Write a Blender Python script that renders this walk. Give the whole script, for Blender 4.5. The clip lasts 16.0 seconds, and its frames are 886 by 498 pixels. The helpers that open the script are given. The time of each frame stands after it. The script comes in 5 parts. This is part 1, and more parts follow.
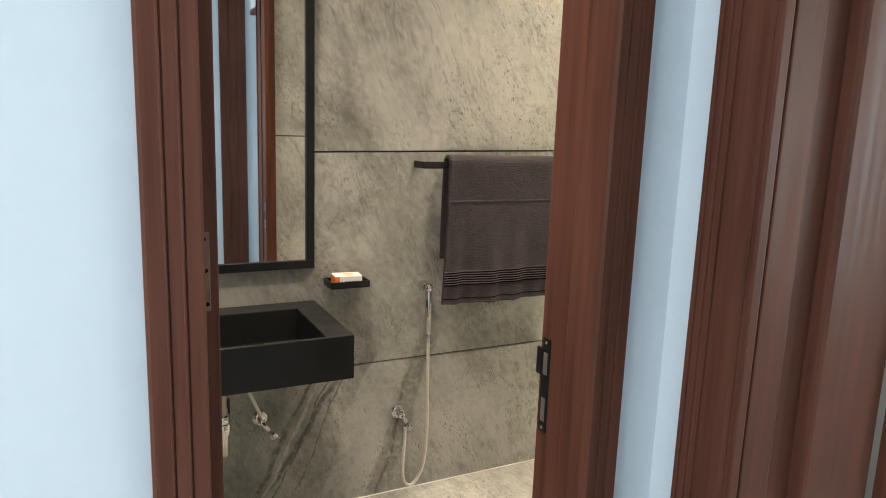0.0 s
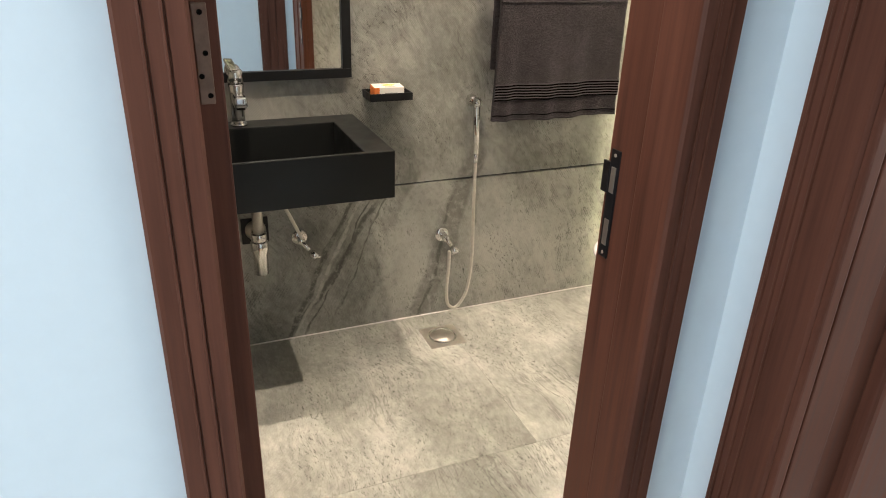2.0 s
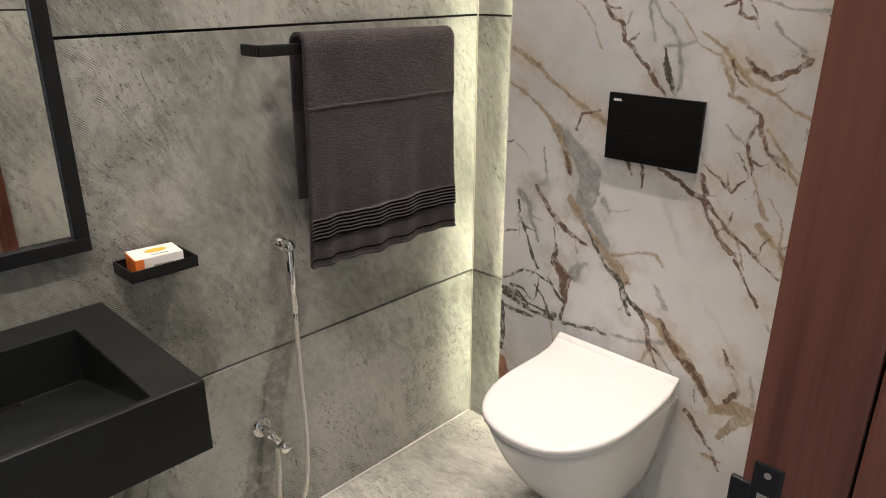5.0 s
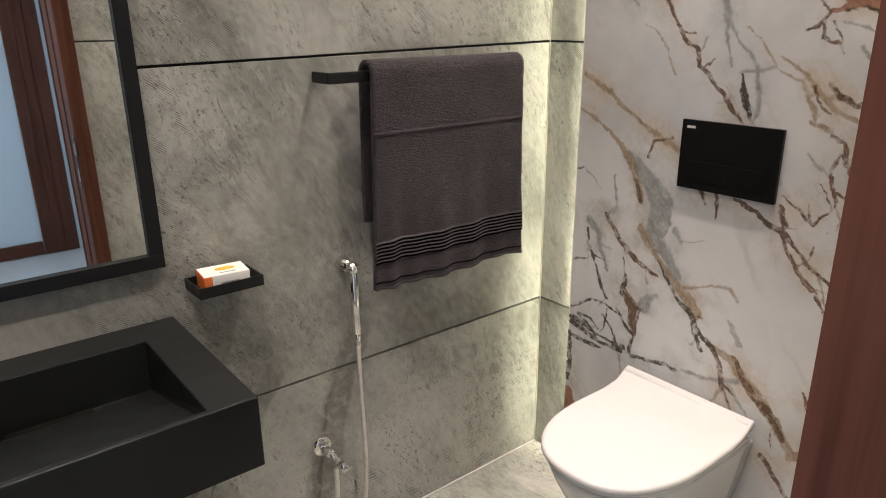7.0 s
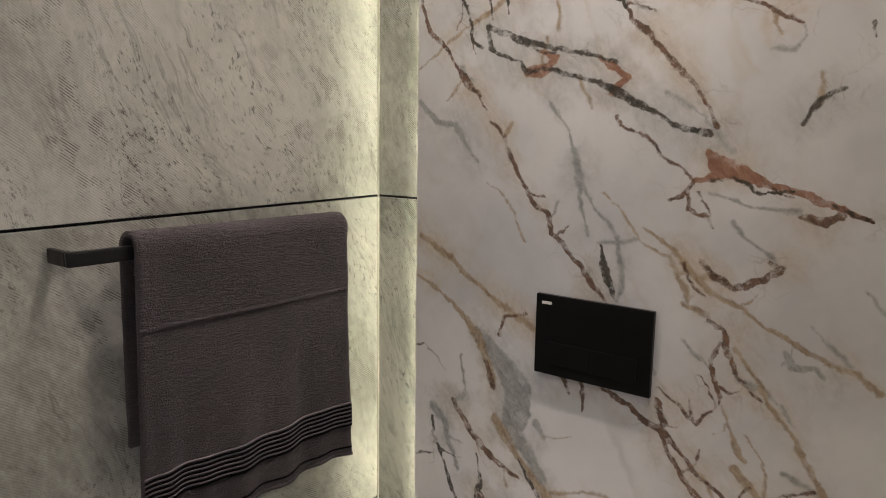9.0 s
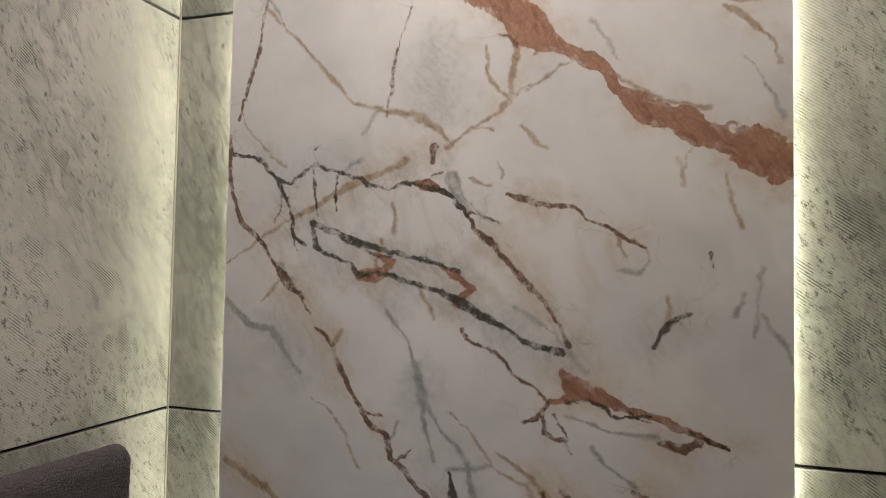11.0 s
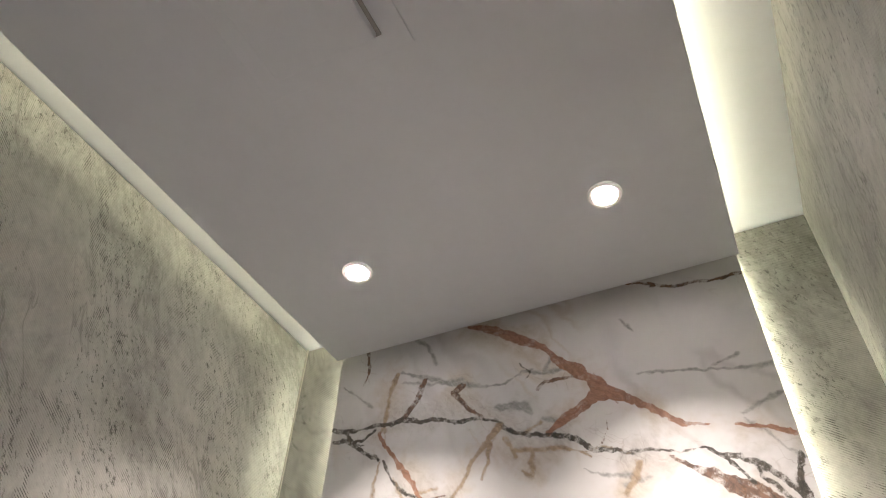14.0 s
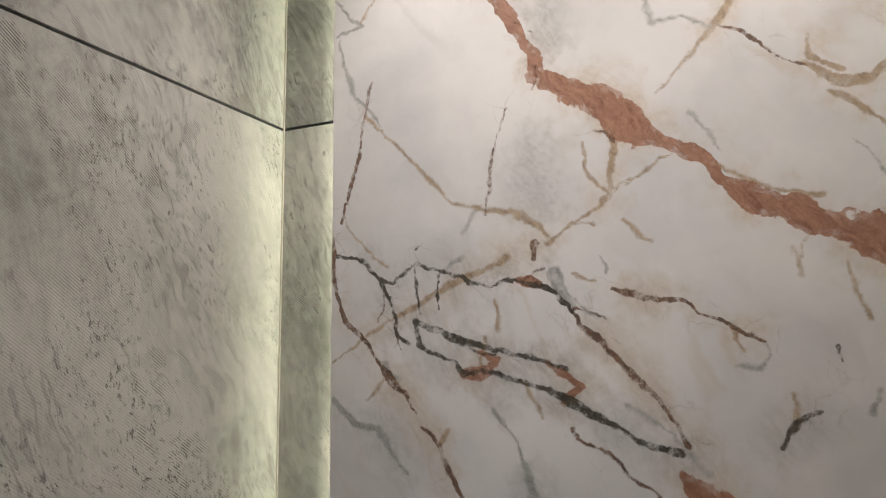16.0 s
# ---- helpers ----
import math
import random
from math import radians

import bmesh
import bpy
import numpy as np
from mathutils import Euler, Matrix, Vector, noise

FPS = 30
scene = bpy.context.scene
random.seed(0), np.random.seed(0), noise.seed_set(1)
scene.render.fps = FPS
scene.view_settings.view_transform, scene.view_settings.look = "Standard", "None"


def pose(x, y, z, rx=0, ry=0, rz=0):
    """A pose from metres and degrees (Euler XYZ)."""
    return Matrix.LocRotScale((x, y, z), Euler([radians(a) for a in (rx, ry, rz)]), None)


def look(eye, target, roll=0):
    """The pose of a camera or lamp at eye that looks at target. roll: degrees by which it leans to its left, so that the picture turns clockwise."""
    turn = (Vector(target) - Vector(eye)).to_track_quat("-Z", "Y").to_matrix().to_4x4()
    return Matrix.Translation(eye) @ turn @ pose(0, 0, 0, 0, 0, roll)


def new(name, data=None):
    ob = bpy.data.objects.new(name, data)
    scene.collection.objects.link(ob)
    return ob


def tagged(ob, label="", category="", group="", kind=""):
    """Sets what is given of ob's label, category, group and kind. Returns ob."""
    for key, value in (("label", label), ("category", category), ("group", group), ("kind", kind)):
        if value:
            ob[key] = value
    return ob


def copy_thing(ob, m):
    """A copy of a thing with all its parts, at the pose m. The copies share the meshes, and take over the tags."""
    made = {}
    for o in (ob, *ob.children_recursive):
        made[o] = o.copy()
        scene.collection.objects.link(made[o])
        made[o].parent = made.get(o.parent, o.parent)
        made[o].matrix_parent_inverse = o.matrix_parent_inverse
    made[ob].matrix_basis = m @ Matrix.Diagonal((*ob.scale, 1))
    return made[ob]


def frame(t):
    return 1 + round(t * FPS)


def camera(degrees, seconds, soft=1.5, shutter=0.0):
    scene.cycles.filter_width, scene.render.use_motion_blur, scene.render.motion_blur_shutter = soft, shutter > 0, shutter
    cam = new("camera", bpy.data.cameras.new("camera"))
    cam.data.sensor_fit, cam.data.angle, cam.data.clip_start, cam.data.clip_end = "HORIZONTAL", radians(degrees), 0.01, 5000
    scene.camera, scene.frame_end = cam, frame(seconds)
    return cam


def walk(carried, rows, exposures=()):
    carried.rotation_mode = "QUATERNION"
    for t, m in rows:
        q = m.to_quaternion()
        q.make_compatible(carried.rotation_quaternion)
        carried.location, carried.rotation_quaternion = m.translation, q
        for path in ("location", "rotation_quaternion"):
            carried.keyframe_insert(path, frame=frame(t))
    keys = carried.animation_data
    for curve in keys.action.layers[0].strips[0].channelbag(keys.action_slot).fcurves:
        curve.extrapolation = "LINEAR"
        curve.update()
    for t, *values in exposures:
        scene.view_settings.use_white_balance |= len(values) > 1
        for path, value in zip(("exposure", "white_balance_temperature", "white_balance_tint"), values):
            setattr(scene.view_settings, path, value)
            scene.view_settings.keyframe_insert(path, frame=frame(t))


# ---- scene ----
cam = camera(65.6, 16.0, 1.0)
PATH = [
    (0, (0.113, 0.199, 1.432), (0.996, 1.958, 1.073), 2.0),
    (0.5, (0.155, 0.221, 1.365), (0.938, 1.908, 0.629), 2.3),
    (1, (0.166, 0.23, 1.315), (0.912, 1.806, 0.334), 2.3),
    (1.5, (0.181, 0.236, 1.324), (0.882, 1.814, 0.314), 2.2),
    (2, (0.185, 0.35, 1.344), (0.899, 2.022, 0.511), 2.0),
    (2.5, (0.204, 0.599, 1.367), (1.136, 2.201, 0.615), 2.3),
    (3, (0.267, 0.809, 1.357), (1.402, 2.287, 0.633), 1.5),
    (3.2, (0.279, 0.882, 1.366), (1.466, 2.306, 0.614), 1.5),
    (5.3, (0.343, 1.104, 1.404), (1.69, 2.41, 0.709), 0.2),
    (5.5, (0.349, 1.095, 1.396), (1.673, 2.44, 0.732), 0.6),
    (6, (0.354, 1.097, 1.4), (1.616, 2.495, 0.727), 0.7),
    (6.5, (0.361, 1.09, 1.405), (1.564, 2.549, 0.754), -0.4),
    (7, (0.377, 1.075, 1.407), (1.558, 2.558, 0.771), -0.5),
    (7.5, (0.399, 1.113, 1.394), (1.588, 2.6, 0.783), 2.6),
    (8, (0.475, 1.206, 1.404), (1.788, 2.61, 0.854), 2.8),
    (8.5, (0.555, 1.271, 1.446), (2.053, 2.536, 1.052), 1.6),
    (8.7, (0.611, 1.293, 1.457), (2.134, 2.544, 1.122), 1.1),
    (10.8, (0.763, 1.536, 1.599), (2.646, 2.207, 1.547), 1.1),
    (11, (0.761, 1.531, 1.617), (2.656, 2.168, 1.697), 1.0),
    (11.5, (0.763, 1.511, 1.666), (2.636, 2.128, 1.997), 1.4),
    (12, (0.748, 1.5, 1.715), (2.581, 2.058, 2.29), 1.2),
    (12.5, (0.725, 1.486, 1.754), (2.465, 1.999, 2.596), 2.2),
    (13, (0.689, 1.474, 1.792), (2.302, 1.956, 2.872), 1.9),
    (13.5, (0.67, 1.445, 1.815), (2.153, 1.965, 3.052), 1.8),
    (14, (0.66, 1.424, 1.826), (1.943, 2.101, 3.202), 2.6),
    (14.5, (0.641, 1.421, 1.832), (1.839, 2.197, 3.232), 2.3),
    (15, (0.646, 1.478, 1.803), (2.124, 2.334, 2.843), 0.7),
    (15.5, (0.708, 1.514, 1.737), (2.317, 2.52, 2.369), 0.4),
    (16, (0.733, 1.575, 1.67), (2.533, 2.404, 1.944), -0.7),
]
EXPOSURES = [
    (0.0, 0.24, 6900, 10), (2.0, 0.26, 6900, 10), (3.2, 0.18, 6500, 8), (5.3, -0.05, 6200, 12), (7.5, -0.1, 6200, 13), (8.7, -0.4, 6200, 13),
    (10.8, -0.68, 6100, 13), (12.0, -1.12, 6100, 13), (12.7, -1.0, 6100, 13), (13.5, -0.42, 6100, 16), (14.4, -0.1, 6050, 16), (15.0, -0.55, 6100, 13), (15.6, -1.0, 6050, 12), (16.0, -0.68, 5950, 12),
]
walk(cam, [(t, look(eye, target, roll)) for t, eye, target, roll in PATH], EXPOSURES)

# ---- world and lights ----
world = bpy.data.worlds.new("sky")
scene.world = world
world.use_nodes = True
wn = world.node_tree
sky = wn.nodes.new("ShaderNodeTexSky")
sky.sky_type, sky.sun_disc, sky.sun_elevation, sky.sun_rotation = "NISHITA", False, radians(40), radians(200)
wn.nodes["Background"].inputs["Strength"].default_value = 0.08
wn.links.new(sky.outputs[0], wn.nodes["Background"].inputs["Color"])


def area_lamp(name, at, target, w, h, watts, color, spread=180):
    data = bpy.data.lights.new(name, "AREA")
    data.shape, data.size, data.size_y, data.energy, data.color, data.spread = "RECTANGLE", w, h, watts, color, radians(spread)
    ob = new(name, data)
    ob.matrix_world = look(at, target)
    return ob


def spot_lamp(name, at, watts, color, angle=115, size=0.03):
    data = bpy.data.lights.new(name, "SPOT")
    data.energy, data.color, data.spot_size, data.spot_blend, data.shadow_soft_size = watts, color, radians(angle), 1.0, size
    ob = new(name, data)
    ob.matrix_world = look(at, (at[0], at[1] + 1e-4, 0))
    return ob


DOWN = [(1.60, 2.134), (1.60, 1.566), (0.42, 2.134), (0.42, 1.566)]
LED_STRENGTH, COVE_STRENGTH = 66.0, 19.0
WARM = (1.0, 0.862, 0.715)
for k, (lx, ly) in enumerate(DOWN):
    spot_lamp("downlight_beam", (lx, ly, 2.8408), 142, WARM, 95, 0.012)
# daylight through the corridor's window and the window of the room beyond
area_lamp("corridor_daylight", (-1.46, 0.0, 1.5), (1.0, 0.1, 1.3), 1.1, 1.4, 31, (0.84, 0.92, 1.0))
area_lamp("room_daylight", (3.35, -0.2, 1.5), (1.0, 0.2, 1.0), 1.4, 1.4, 45, (0.88, 0.95, 1.0))

# ---- materials ----


class Mat:
    """A node material with short ways to add nodes."""

    def __init__(self, name, rough=0.5, metal=0.0, spec=0.5):
        self.m = bpy.data.materials.new(name)
        self.m.use_nodes = True
        self.t = self.m.node_tree
        self.b = self.t.nodes["Principled BSDF"]
        self.b.inputs["Roughness"].default_value = rough
        self.b.inputs["Metallic"].default_value = metal
        self.b.inputs["Specular IOR Level"].default_value = spec
        self.pos = None

    def node(self, kind, **props):
        n = self.t.nodes.new(kind)
        for k, v in props.items():
            setattr(n, k, v)
        return n

    def put(self, socket, v):
        if isinstance(v, bpy.types.NodeSocket):
            self.t.links.new(v, socket)
        else:
            socket.default_value = v

    def coords(self):
        if self.pos is None:
            self.pos = self.node("ShaderNodeNewGeometry").outputs["Position"]
        return self.pos

    def math(self, op, a, b=0.0, c=0.0, clamp=False):
        n = self.node("ShaderNodeMath", operation=op, use_clamp=clamp)
        for s, v in zip(n.inputs, (a, b, c)):
            self.put(s, v)
        return n.outputs[0]

    def vec(self, op, a, b=(0, 0, 0), scale=None):
        n = self.node("ShaderNodeVectorMath", operation=op)
        self.put(n.inputs[0], a)
        self.put(n.inputs[1], b)
        if scale is not None:
            self.put(n.inputs["Scale"], scale)
        return n.outputs["Value"] if op in ("DOT_PRODUCT", "LENGTH", "DISTANCE") else n.outputs[0]

    def noise(self, scale, detail=4.0, rough=0.55, at=None, distortion=0.0):
        n = self.node("ShaderNodeTexNoise")
        self.put(n.inputs["Vector"], at if at is not None else self.coords())
        for k, v in (("Scale", scale), ("Detail", detail), ("Roughness", rough), ("Distortion", distortion)):
            n.inputs[k].default_value = v
        return n.outputs["Fac"]

    def noise3(self, scale, detail=3.0, at=None):
        n = self.node("ShaderNodeTexNoise")
        self.put(n.inputs["Vector"], at if at is not None else self.coords())
        n.inputs["Scale"].default_value, n.inputs["Detail"].default_value = scale, detail
        return n.outputs["Color"]

    def mapped(self, rot=(0, 0, 0), scale=(1, 1, 1), loc=(0, 0, 0), at=None):
        n = self.node("ShaderNodeMapping")
        self.put(n.inputs["Vector"], at if at is not None else self.coords())
        n.inputs["Rotation"].default_value = [radians(a) for a in rot]
        n.inputs["Scale"].default_value = scale
        n.inputs["Location"].default_value = loc
        return n.outputs[0]

    def ramp(self, fac, stops):
        n = self.node("ShaderNodeValToRGB")
        r = n.color_ramp
        while len(r.elements) < len(stops):
            r.elements.new(0.5)
        for e, (p, c) in zip(r.elements, stops):
            e.position, e.color = p, (*c, 1) if len(c) == 3 else c
        self.put(n.inputs[0], fac)
        return n.outputs["Color"]

    def smooth(self, v, lo, hi, out_lo=0.0, out_hi=1.0):
        n = self.node("ShaderNodeMapRange", interpolation_type="SMOOTHSTEP")
        for k, x in (("Value", v), ("From Min", lo), ("From Max", hi), ("To Min", out_lo), ("To Max", out_hi)):
            self.put(n.inputs[k], x)
        return n.outputs["Result"]

    def mix(self, fac, a, b, blend="MIX"):
        n = self.node("ShaderNodeMix", data_type="RGBA", blend_type=blend)
        for s, v in ((n.inputs[0], fac), (n.inputs[6], a), (n.inputs[7], b)):
            self.put(s, (*v, 1) if isinstance(v, tuple) and len(v) == 3 else v)
        return n.outputs[2]

    def color(self, v):
        self.put(self.b.inputs["Base Color"], (*v, 1) if isinstance(v, tuple) else v)
        return self

    def rough(self, v):
        self.put(self.b.inputs["Roughness"], v)
        return self

    def bump(self, height, strength=0.2, distance=0.002):
        n = self.node("ShaderNodeBump")
        n.inputs["Strength"].default_value, n.inputs["Distance"].default_value = strength, distance
        self.put(n.inputs["Height"], height)
        self.t.links.new(n.outputs[0], self.b.inputs["Normal"])
        return self


def plain(name, color, rough=0.5, metal=0.0, vary=0.12, scale=9.0, bump=0.0, bump_scale=300.0, spec=0.5):
    """A surface of one colour with soft wear at two scales."""
    m = Mat(name, rough, metal, spec)
    n = m.math("ADD", m.math("MULTIPLY", m.noise(scale, 3), 0.6), m.math("MULTIPLY", m.noise(scale * 14, 4), 0.4))
    dark = tuple(c * (1 - vary) for c in color)
    light = tuple(min(1, c * (1 + vary)) for c in color)
    m.color(m.ramp(n, [(0.3, dark), (0.7, light)]))
    m.rough(m.smooth(m.noise(scale * 5, 4), 0.25, 0.75, max(0.02, rough * 0.85), min(1, rough * 1.15)))
    if bump:
        m.bump(m.noise(bump_scale, 3), bump, 0.001)
    return m.m


def stone_tile(name, seed, tone=1.0, turn=(0, 0, 0), weave_axis="xz", streak=0.62, weave=1.0, wear=1.0, streaks=()):
    """Grey-green stone-look porcelain with diagonal streaks, pits and a fine twill relief."""
    m = Mat(name, 0.42, 0.0, 0.4)
    info = m.node("ShaderNodeObjectInfo").outputs["Random"]
    comb = m.node("ShaderNodeCombineXYZ")
    for s in comb.inputs:
        m.put(s, m.math("MULTIPLY_ADD", info, 7.0, seed))
    p = m.vec("ADD", m.coords(), comb.outputs[0])
    warp = m.vec("SCALE", m.vec("SUBTRACT", m.noise3(2.2, 4, p), (0.5, 0.5, 0.5)), scale=0.14)
    q = m.vec("ADD", p, warp)
    diag = m.mapped(turn, (1.0, 1.0, 1.0), at=q)
    stretched = m.vec("MULTIPLY", diag, (3.4, 3.4, 1.2))
    big = m.noise(1.7, 5, 0.6, q)
    bands = m.noise(1.0, 6, 0.62, stretched)
    fine = m.noise(34, 8, 0.78, m.vec("MULTIPLY", diag, (1.35, 1.35, 0.8)))
    tone_mix = m.math("ADD", m.math("MULTIPLY", big, 0.62), m.math("ADD", m.math("MULTIPLY_ADD", bands, streak, -0.06), m.math("MULTIPLY", fine, 0.42)))
    k = tone
    col = m.ramp(tone_mix, [(0.58, (0.125 * k, 0.124 * k, 0.110 * k)), (0.70, (0.205 * k, 0.203 * k, 0.183 * k)),
                            (0.79, (0.285 * k, 0.281 * k, 0.256 * k)), (0.92, (0.37 * k, 0.363 * k, 0.332 * k))])
    # narrow dark scratches along the streaks
    sc = m.noise(5.0, 4, 0.65, m.vec("MULTIPLY", diag, (2.4, 2.4, 0.28)))
    line = m.math("ABSOLUTE", m.math("SUBTRACT", sc, 0.5))
    gate = m.smooth(m.noise(2.6, 3, 0.6, p), 0.46, 0.62)
    scratch = m.math("MULTIPLY", m.smooth(line, 0.0, 0.022, 1.0, 0.0), gate)
    col = m.mix(m.math("MULTIPLY", scratch, 0.32 * wear), col, (0.045 * k, 0.042 * k, 0.036 * k))
    pits = m.smooth(m.noise(90, 5, 0.78, m.vec("MULTIPLY", diag, (1.5, 1.5, 0.6))), 0.53, 0.66)
    pits = m.math("MULTIPLY", pits, m.smooth(m.noise(4.2, 3, 0.6, m.vec("MULTIPLY", diag, (1.3, 1.3, 0.6))), 0.40, 0.58))
    col = m.mix(m.math("MULTIPLY", pits, 0.95 * wear), col, (0.06 * k, 0.06 * k, 0.05 * k))
    # twill relief, about 4 mm apart, worn to dark dashes in patches
    ax = {"xz": (860.0, 0.0, 1230.0), "yz": (0.0, -860.0, 1230.0), "xy": (1090.0, 1030.0, 0.0)}[weave_axis]
    wob = m.math("MULTIPLY", m.noise(30, 2, 0.5, p), 1.6)
    wave = m.math("SINE", m.math("ADD", m.vec("DOT_PRODUCT", m.coords(), ax), wob))
    amount = m.math("MULTIPLY", wave, m.smooth(m.noise(4.5, 3, 0.6, p), 0.36, 0.6, 0.15, 1.0))
    dash = m.math("MULTIPLY", m.smooth(wave, -0.1, 0.8), m.smooth(m.noise(24, 6, 0.75, m.vec("MULTIPLY", diag, (1.5, 1.5, 0.7))), 0.50, 0.60))
    dash = m.math("MULTIPLY", dash, m.smooth(m.noise(2.3, 4, 0.65, m.vec("MULTIPLY", diag, (1.5, 1.5, 0.7))), 0.43, 0.58, 0.10, 1.0))
    col = m.mix(m.math("MULTIPLY", dash, 0.92 * weave), col, (0.05 * k, 0.05 * k, 0.043 * k))
    deep = m.smooth(tone_mix, 0.55, 0.85, 1.5, 0.7)
    col = m.mix(m.math("MULTIPLY", m.math("MULTIPLY_ADD", amount, 0.12, 0.09), m.math("MULTIPLY", deep, weave)), col, (0.04 * k, 0.04 * k, 0.035 * k))
    for ax0, az0, ax1, az1, wide, shade, strength in streaks:
        d = Vector((ax1 - ax0, 0, az1 - az0)).normalized()
        w = m.vec("SCALE", m.vec("SUBTRACT", m.noise3(5.0, 5, m.coords()), (0.5, 0.5, 0.5)), scale=0.10)
        rel = m.vec("SUBTRACT", m.vec("ADD", m.coords(), w), (ax0, 0, az0))
        across = m.math("ABSOLUTE", m.vec("DOT_PRODUCT", rel, (d.z, 0, -d.x)))
        along = m.vec("DOT_PRODUCT", rel, (d.x, 0, d.z))
        reach = m.math("MULTIPLY", m.smooth(along, -0.05, 0.04), m.smooth(along, math.hypot(ax1 - ax0, az1 - az0), math.hypot(ax1 - ax0, az1 - az0) + 0.1, 1.0, 0.0))
        mask = m.math("MULTIPLY", m.math("MULTIPLY", m.smooth(across, max(wide * 0.3, wide - 0.022), wide, 1.0, 0.0), reach), m.smooth(m.noise(45, 4, 0.7, m.coords()), 0.35, 0.55, 0.3, 1.0))
        col = m.mix(m.math("MULTIPLY", mask, strength), col, shade)
    m.color(col)
    m.rough(m.smooth(tone_mix, 0.5, 0.9, 0.34, 0.55))
    m.bump(m.math("ADD", m.math("MULTIPLY", amount, 0.2), m.math("ADD", fine, m.math("MULTIPLY", pits, -1.2))), 0.45, 0.0016)
    return m.m


def wood(name, color=(0.112, 0.043, 0.028), rough=0.5, axis="z"):
    """Dark red-brown varnished timber."""
    m = Mat(name, rough * 1.15, 0.0, 0.12)
    st = {"z": (60, 60, 2.2), "x": (2.2, 60, 60), "y": (60, 2.2, 60)}[axis]
    info = m.node("ShaderNodeObjectInfo").outputs["Random"]
    comb = m.node("ShaderNodeCombineXYZ")
    for s in comb.inputs:
        m.put(s, m.math("MULTIPLY", info, 5.0))
    p = m.vec("ADD", m.coords(), comb.outputs[0])
    g = m.noise(1.0, 5, 0.6, m.vec("MULTIPLY", p, st))
    b = m.noise(2.0, 3, 0.5, p)
    f = m.math("ADD", m.math("MULTIPLY", g, 0.65), m.math("MULTIPLY", b, 0.35))
    c = color
    m.color(m.ramp(f, [(0.32, tuple(v * 0.62 for v in c)), (0.5, c), (0.68, tuple(v * 1.32 for v in c))]))
    m.rough(m.smooth(g, 0.3, 0.7, rough * 0.85, rough * 1.25))
    m.bump(g, 0.08, 0.001)
    return m.m


def painted_wall(name, color):
    m = Mat(name, 0.62, 0.0, 0.35)
    n = m.math("ADD", m.math("MULTIPLY", m.noise(1.4, 3), 0.7), m.math("MULTIPLY", m.noise(30, 4), 0.3))
    m.color(m.ramp(n, [(0.3, tuple(c * 0.95 for c in color)), (0.7, tuple(min(1, c * 1.03) for c in color))]))
    m.bump(m.math("ADD", m.noise(120, 4), m.math("MULTIPLY", m.noise(14, 2), 0.5)), 0.10, 0.0015)
    return m.m


def emitter(name, color, strength):
    m = bpy.data.materials.new(name)
    m.use_nodes = True
    b = m.node_tree.nodes["Principled BSDF"]
    b.inputs["Base Color"].default_value = (0.8, 0.8, 0.8, 1)
    b.inputs["Emission Color"].default_value = (*color, 1)
    b.inputs["Emission Strength"].default_value = strength
    return m


# courses of the marble's main veins, in metres along the wall and up it
VEINS = []
RUST, DARK, OCHRE, GREY, BROWN = "rust", "dark", "ochre", "grey", "brown"


def vein(colour, halo, *course):
    """A vein through (along, up, half width in mm), widening and thinning on its way."""
    VEINS.append((course, colour, halo))


PALE_OCHRE, PALE_GREY = "halo_ochre", "halo_grey"
# top
vein(DARK, PALE_GREY, (2.353, 2.646, 7.9), (2.305, 2.633, 6.2), (2.253, 2.632, 5.4), (2.201, 2.629, 4.5), (2.159, 2.634, 6.0), (2.114, 2.617, 6.6), (2.080, 2.620, 5.1), (2.022, 2.597, 5.0), (1.969, 2.596, 4.2), (1.922, 2.579, 3.5), (1.887, 2.546, 4.0), (1.824, 2.524, 4.6), (1.751, 2.503, 5.7), (1.721, 2.473, 5.0), (1.658, 2.456, 3.6), (1.597, 2.452, 3.5), (1.564, 2.439, 2.9), (1.521, 2.439, 2.9), (1.491, 2.420, 3.9), (1.466, 2.411, 4.5), (1.441, 2.397, 4.9), (1.419, 2.371, 4.8), (1.394, 2.340, 5.2), (1.375, 2.305, 7.1))
vein(DARK, PALE_GREY, (2.345, 2.610, 6.2), (2.308, 2.613, 6.9), (2.264, 2.577, 5.2), (2.216, 2.548, 4.4))
vein(DARK, None, (2.311, 2.629, 3.9), (2.288, 2.603, 3.8), (2.262, 2.602, 3.8), (2.236, 2.619, 3.8))
vein(RUST, PALE_OCHRE, (2.220, 2.609, 3.0), (2.200, 2.576, 2.9), (2.164, 2.527, 3.6), (2.122, 2.473, 4.1), (2.089, 2.422, 5.9))
vein(DARK, PALE_GREY, (2.201, 2.539, 2.9), (2.179, 2.494, 2.8), (2.146, 2.455, 2.7), (2.104, 2.437, 3.3), (2.075, 2.414, 6.5), (2.047, 2.399, 6.4), (2.034, 2.359, 5.7))
vein(RUST, PALE_OCHRE, (2.035, 2.372, 6.3), (2.002, 2.332, 9.8), (1.968, 2.287, 10.7), (1.957, 2.263, 11.6))
vein(BROWN, PALE_OCHRE, (1.581, 2.431, 4.7), (1.540, 2.402, 7.9), (1.491, 2.367, 12.0), (1.453, 2.340, 12.7), (1.418, 2.309, 13.4), (1.385, 2.273, 16.9), (1.370, 2.221, 12.4), (1.369, 2.143, 6.3))
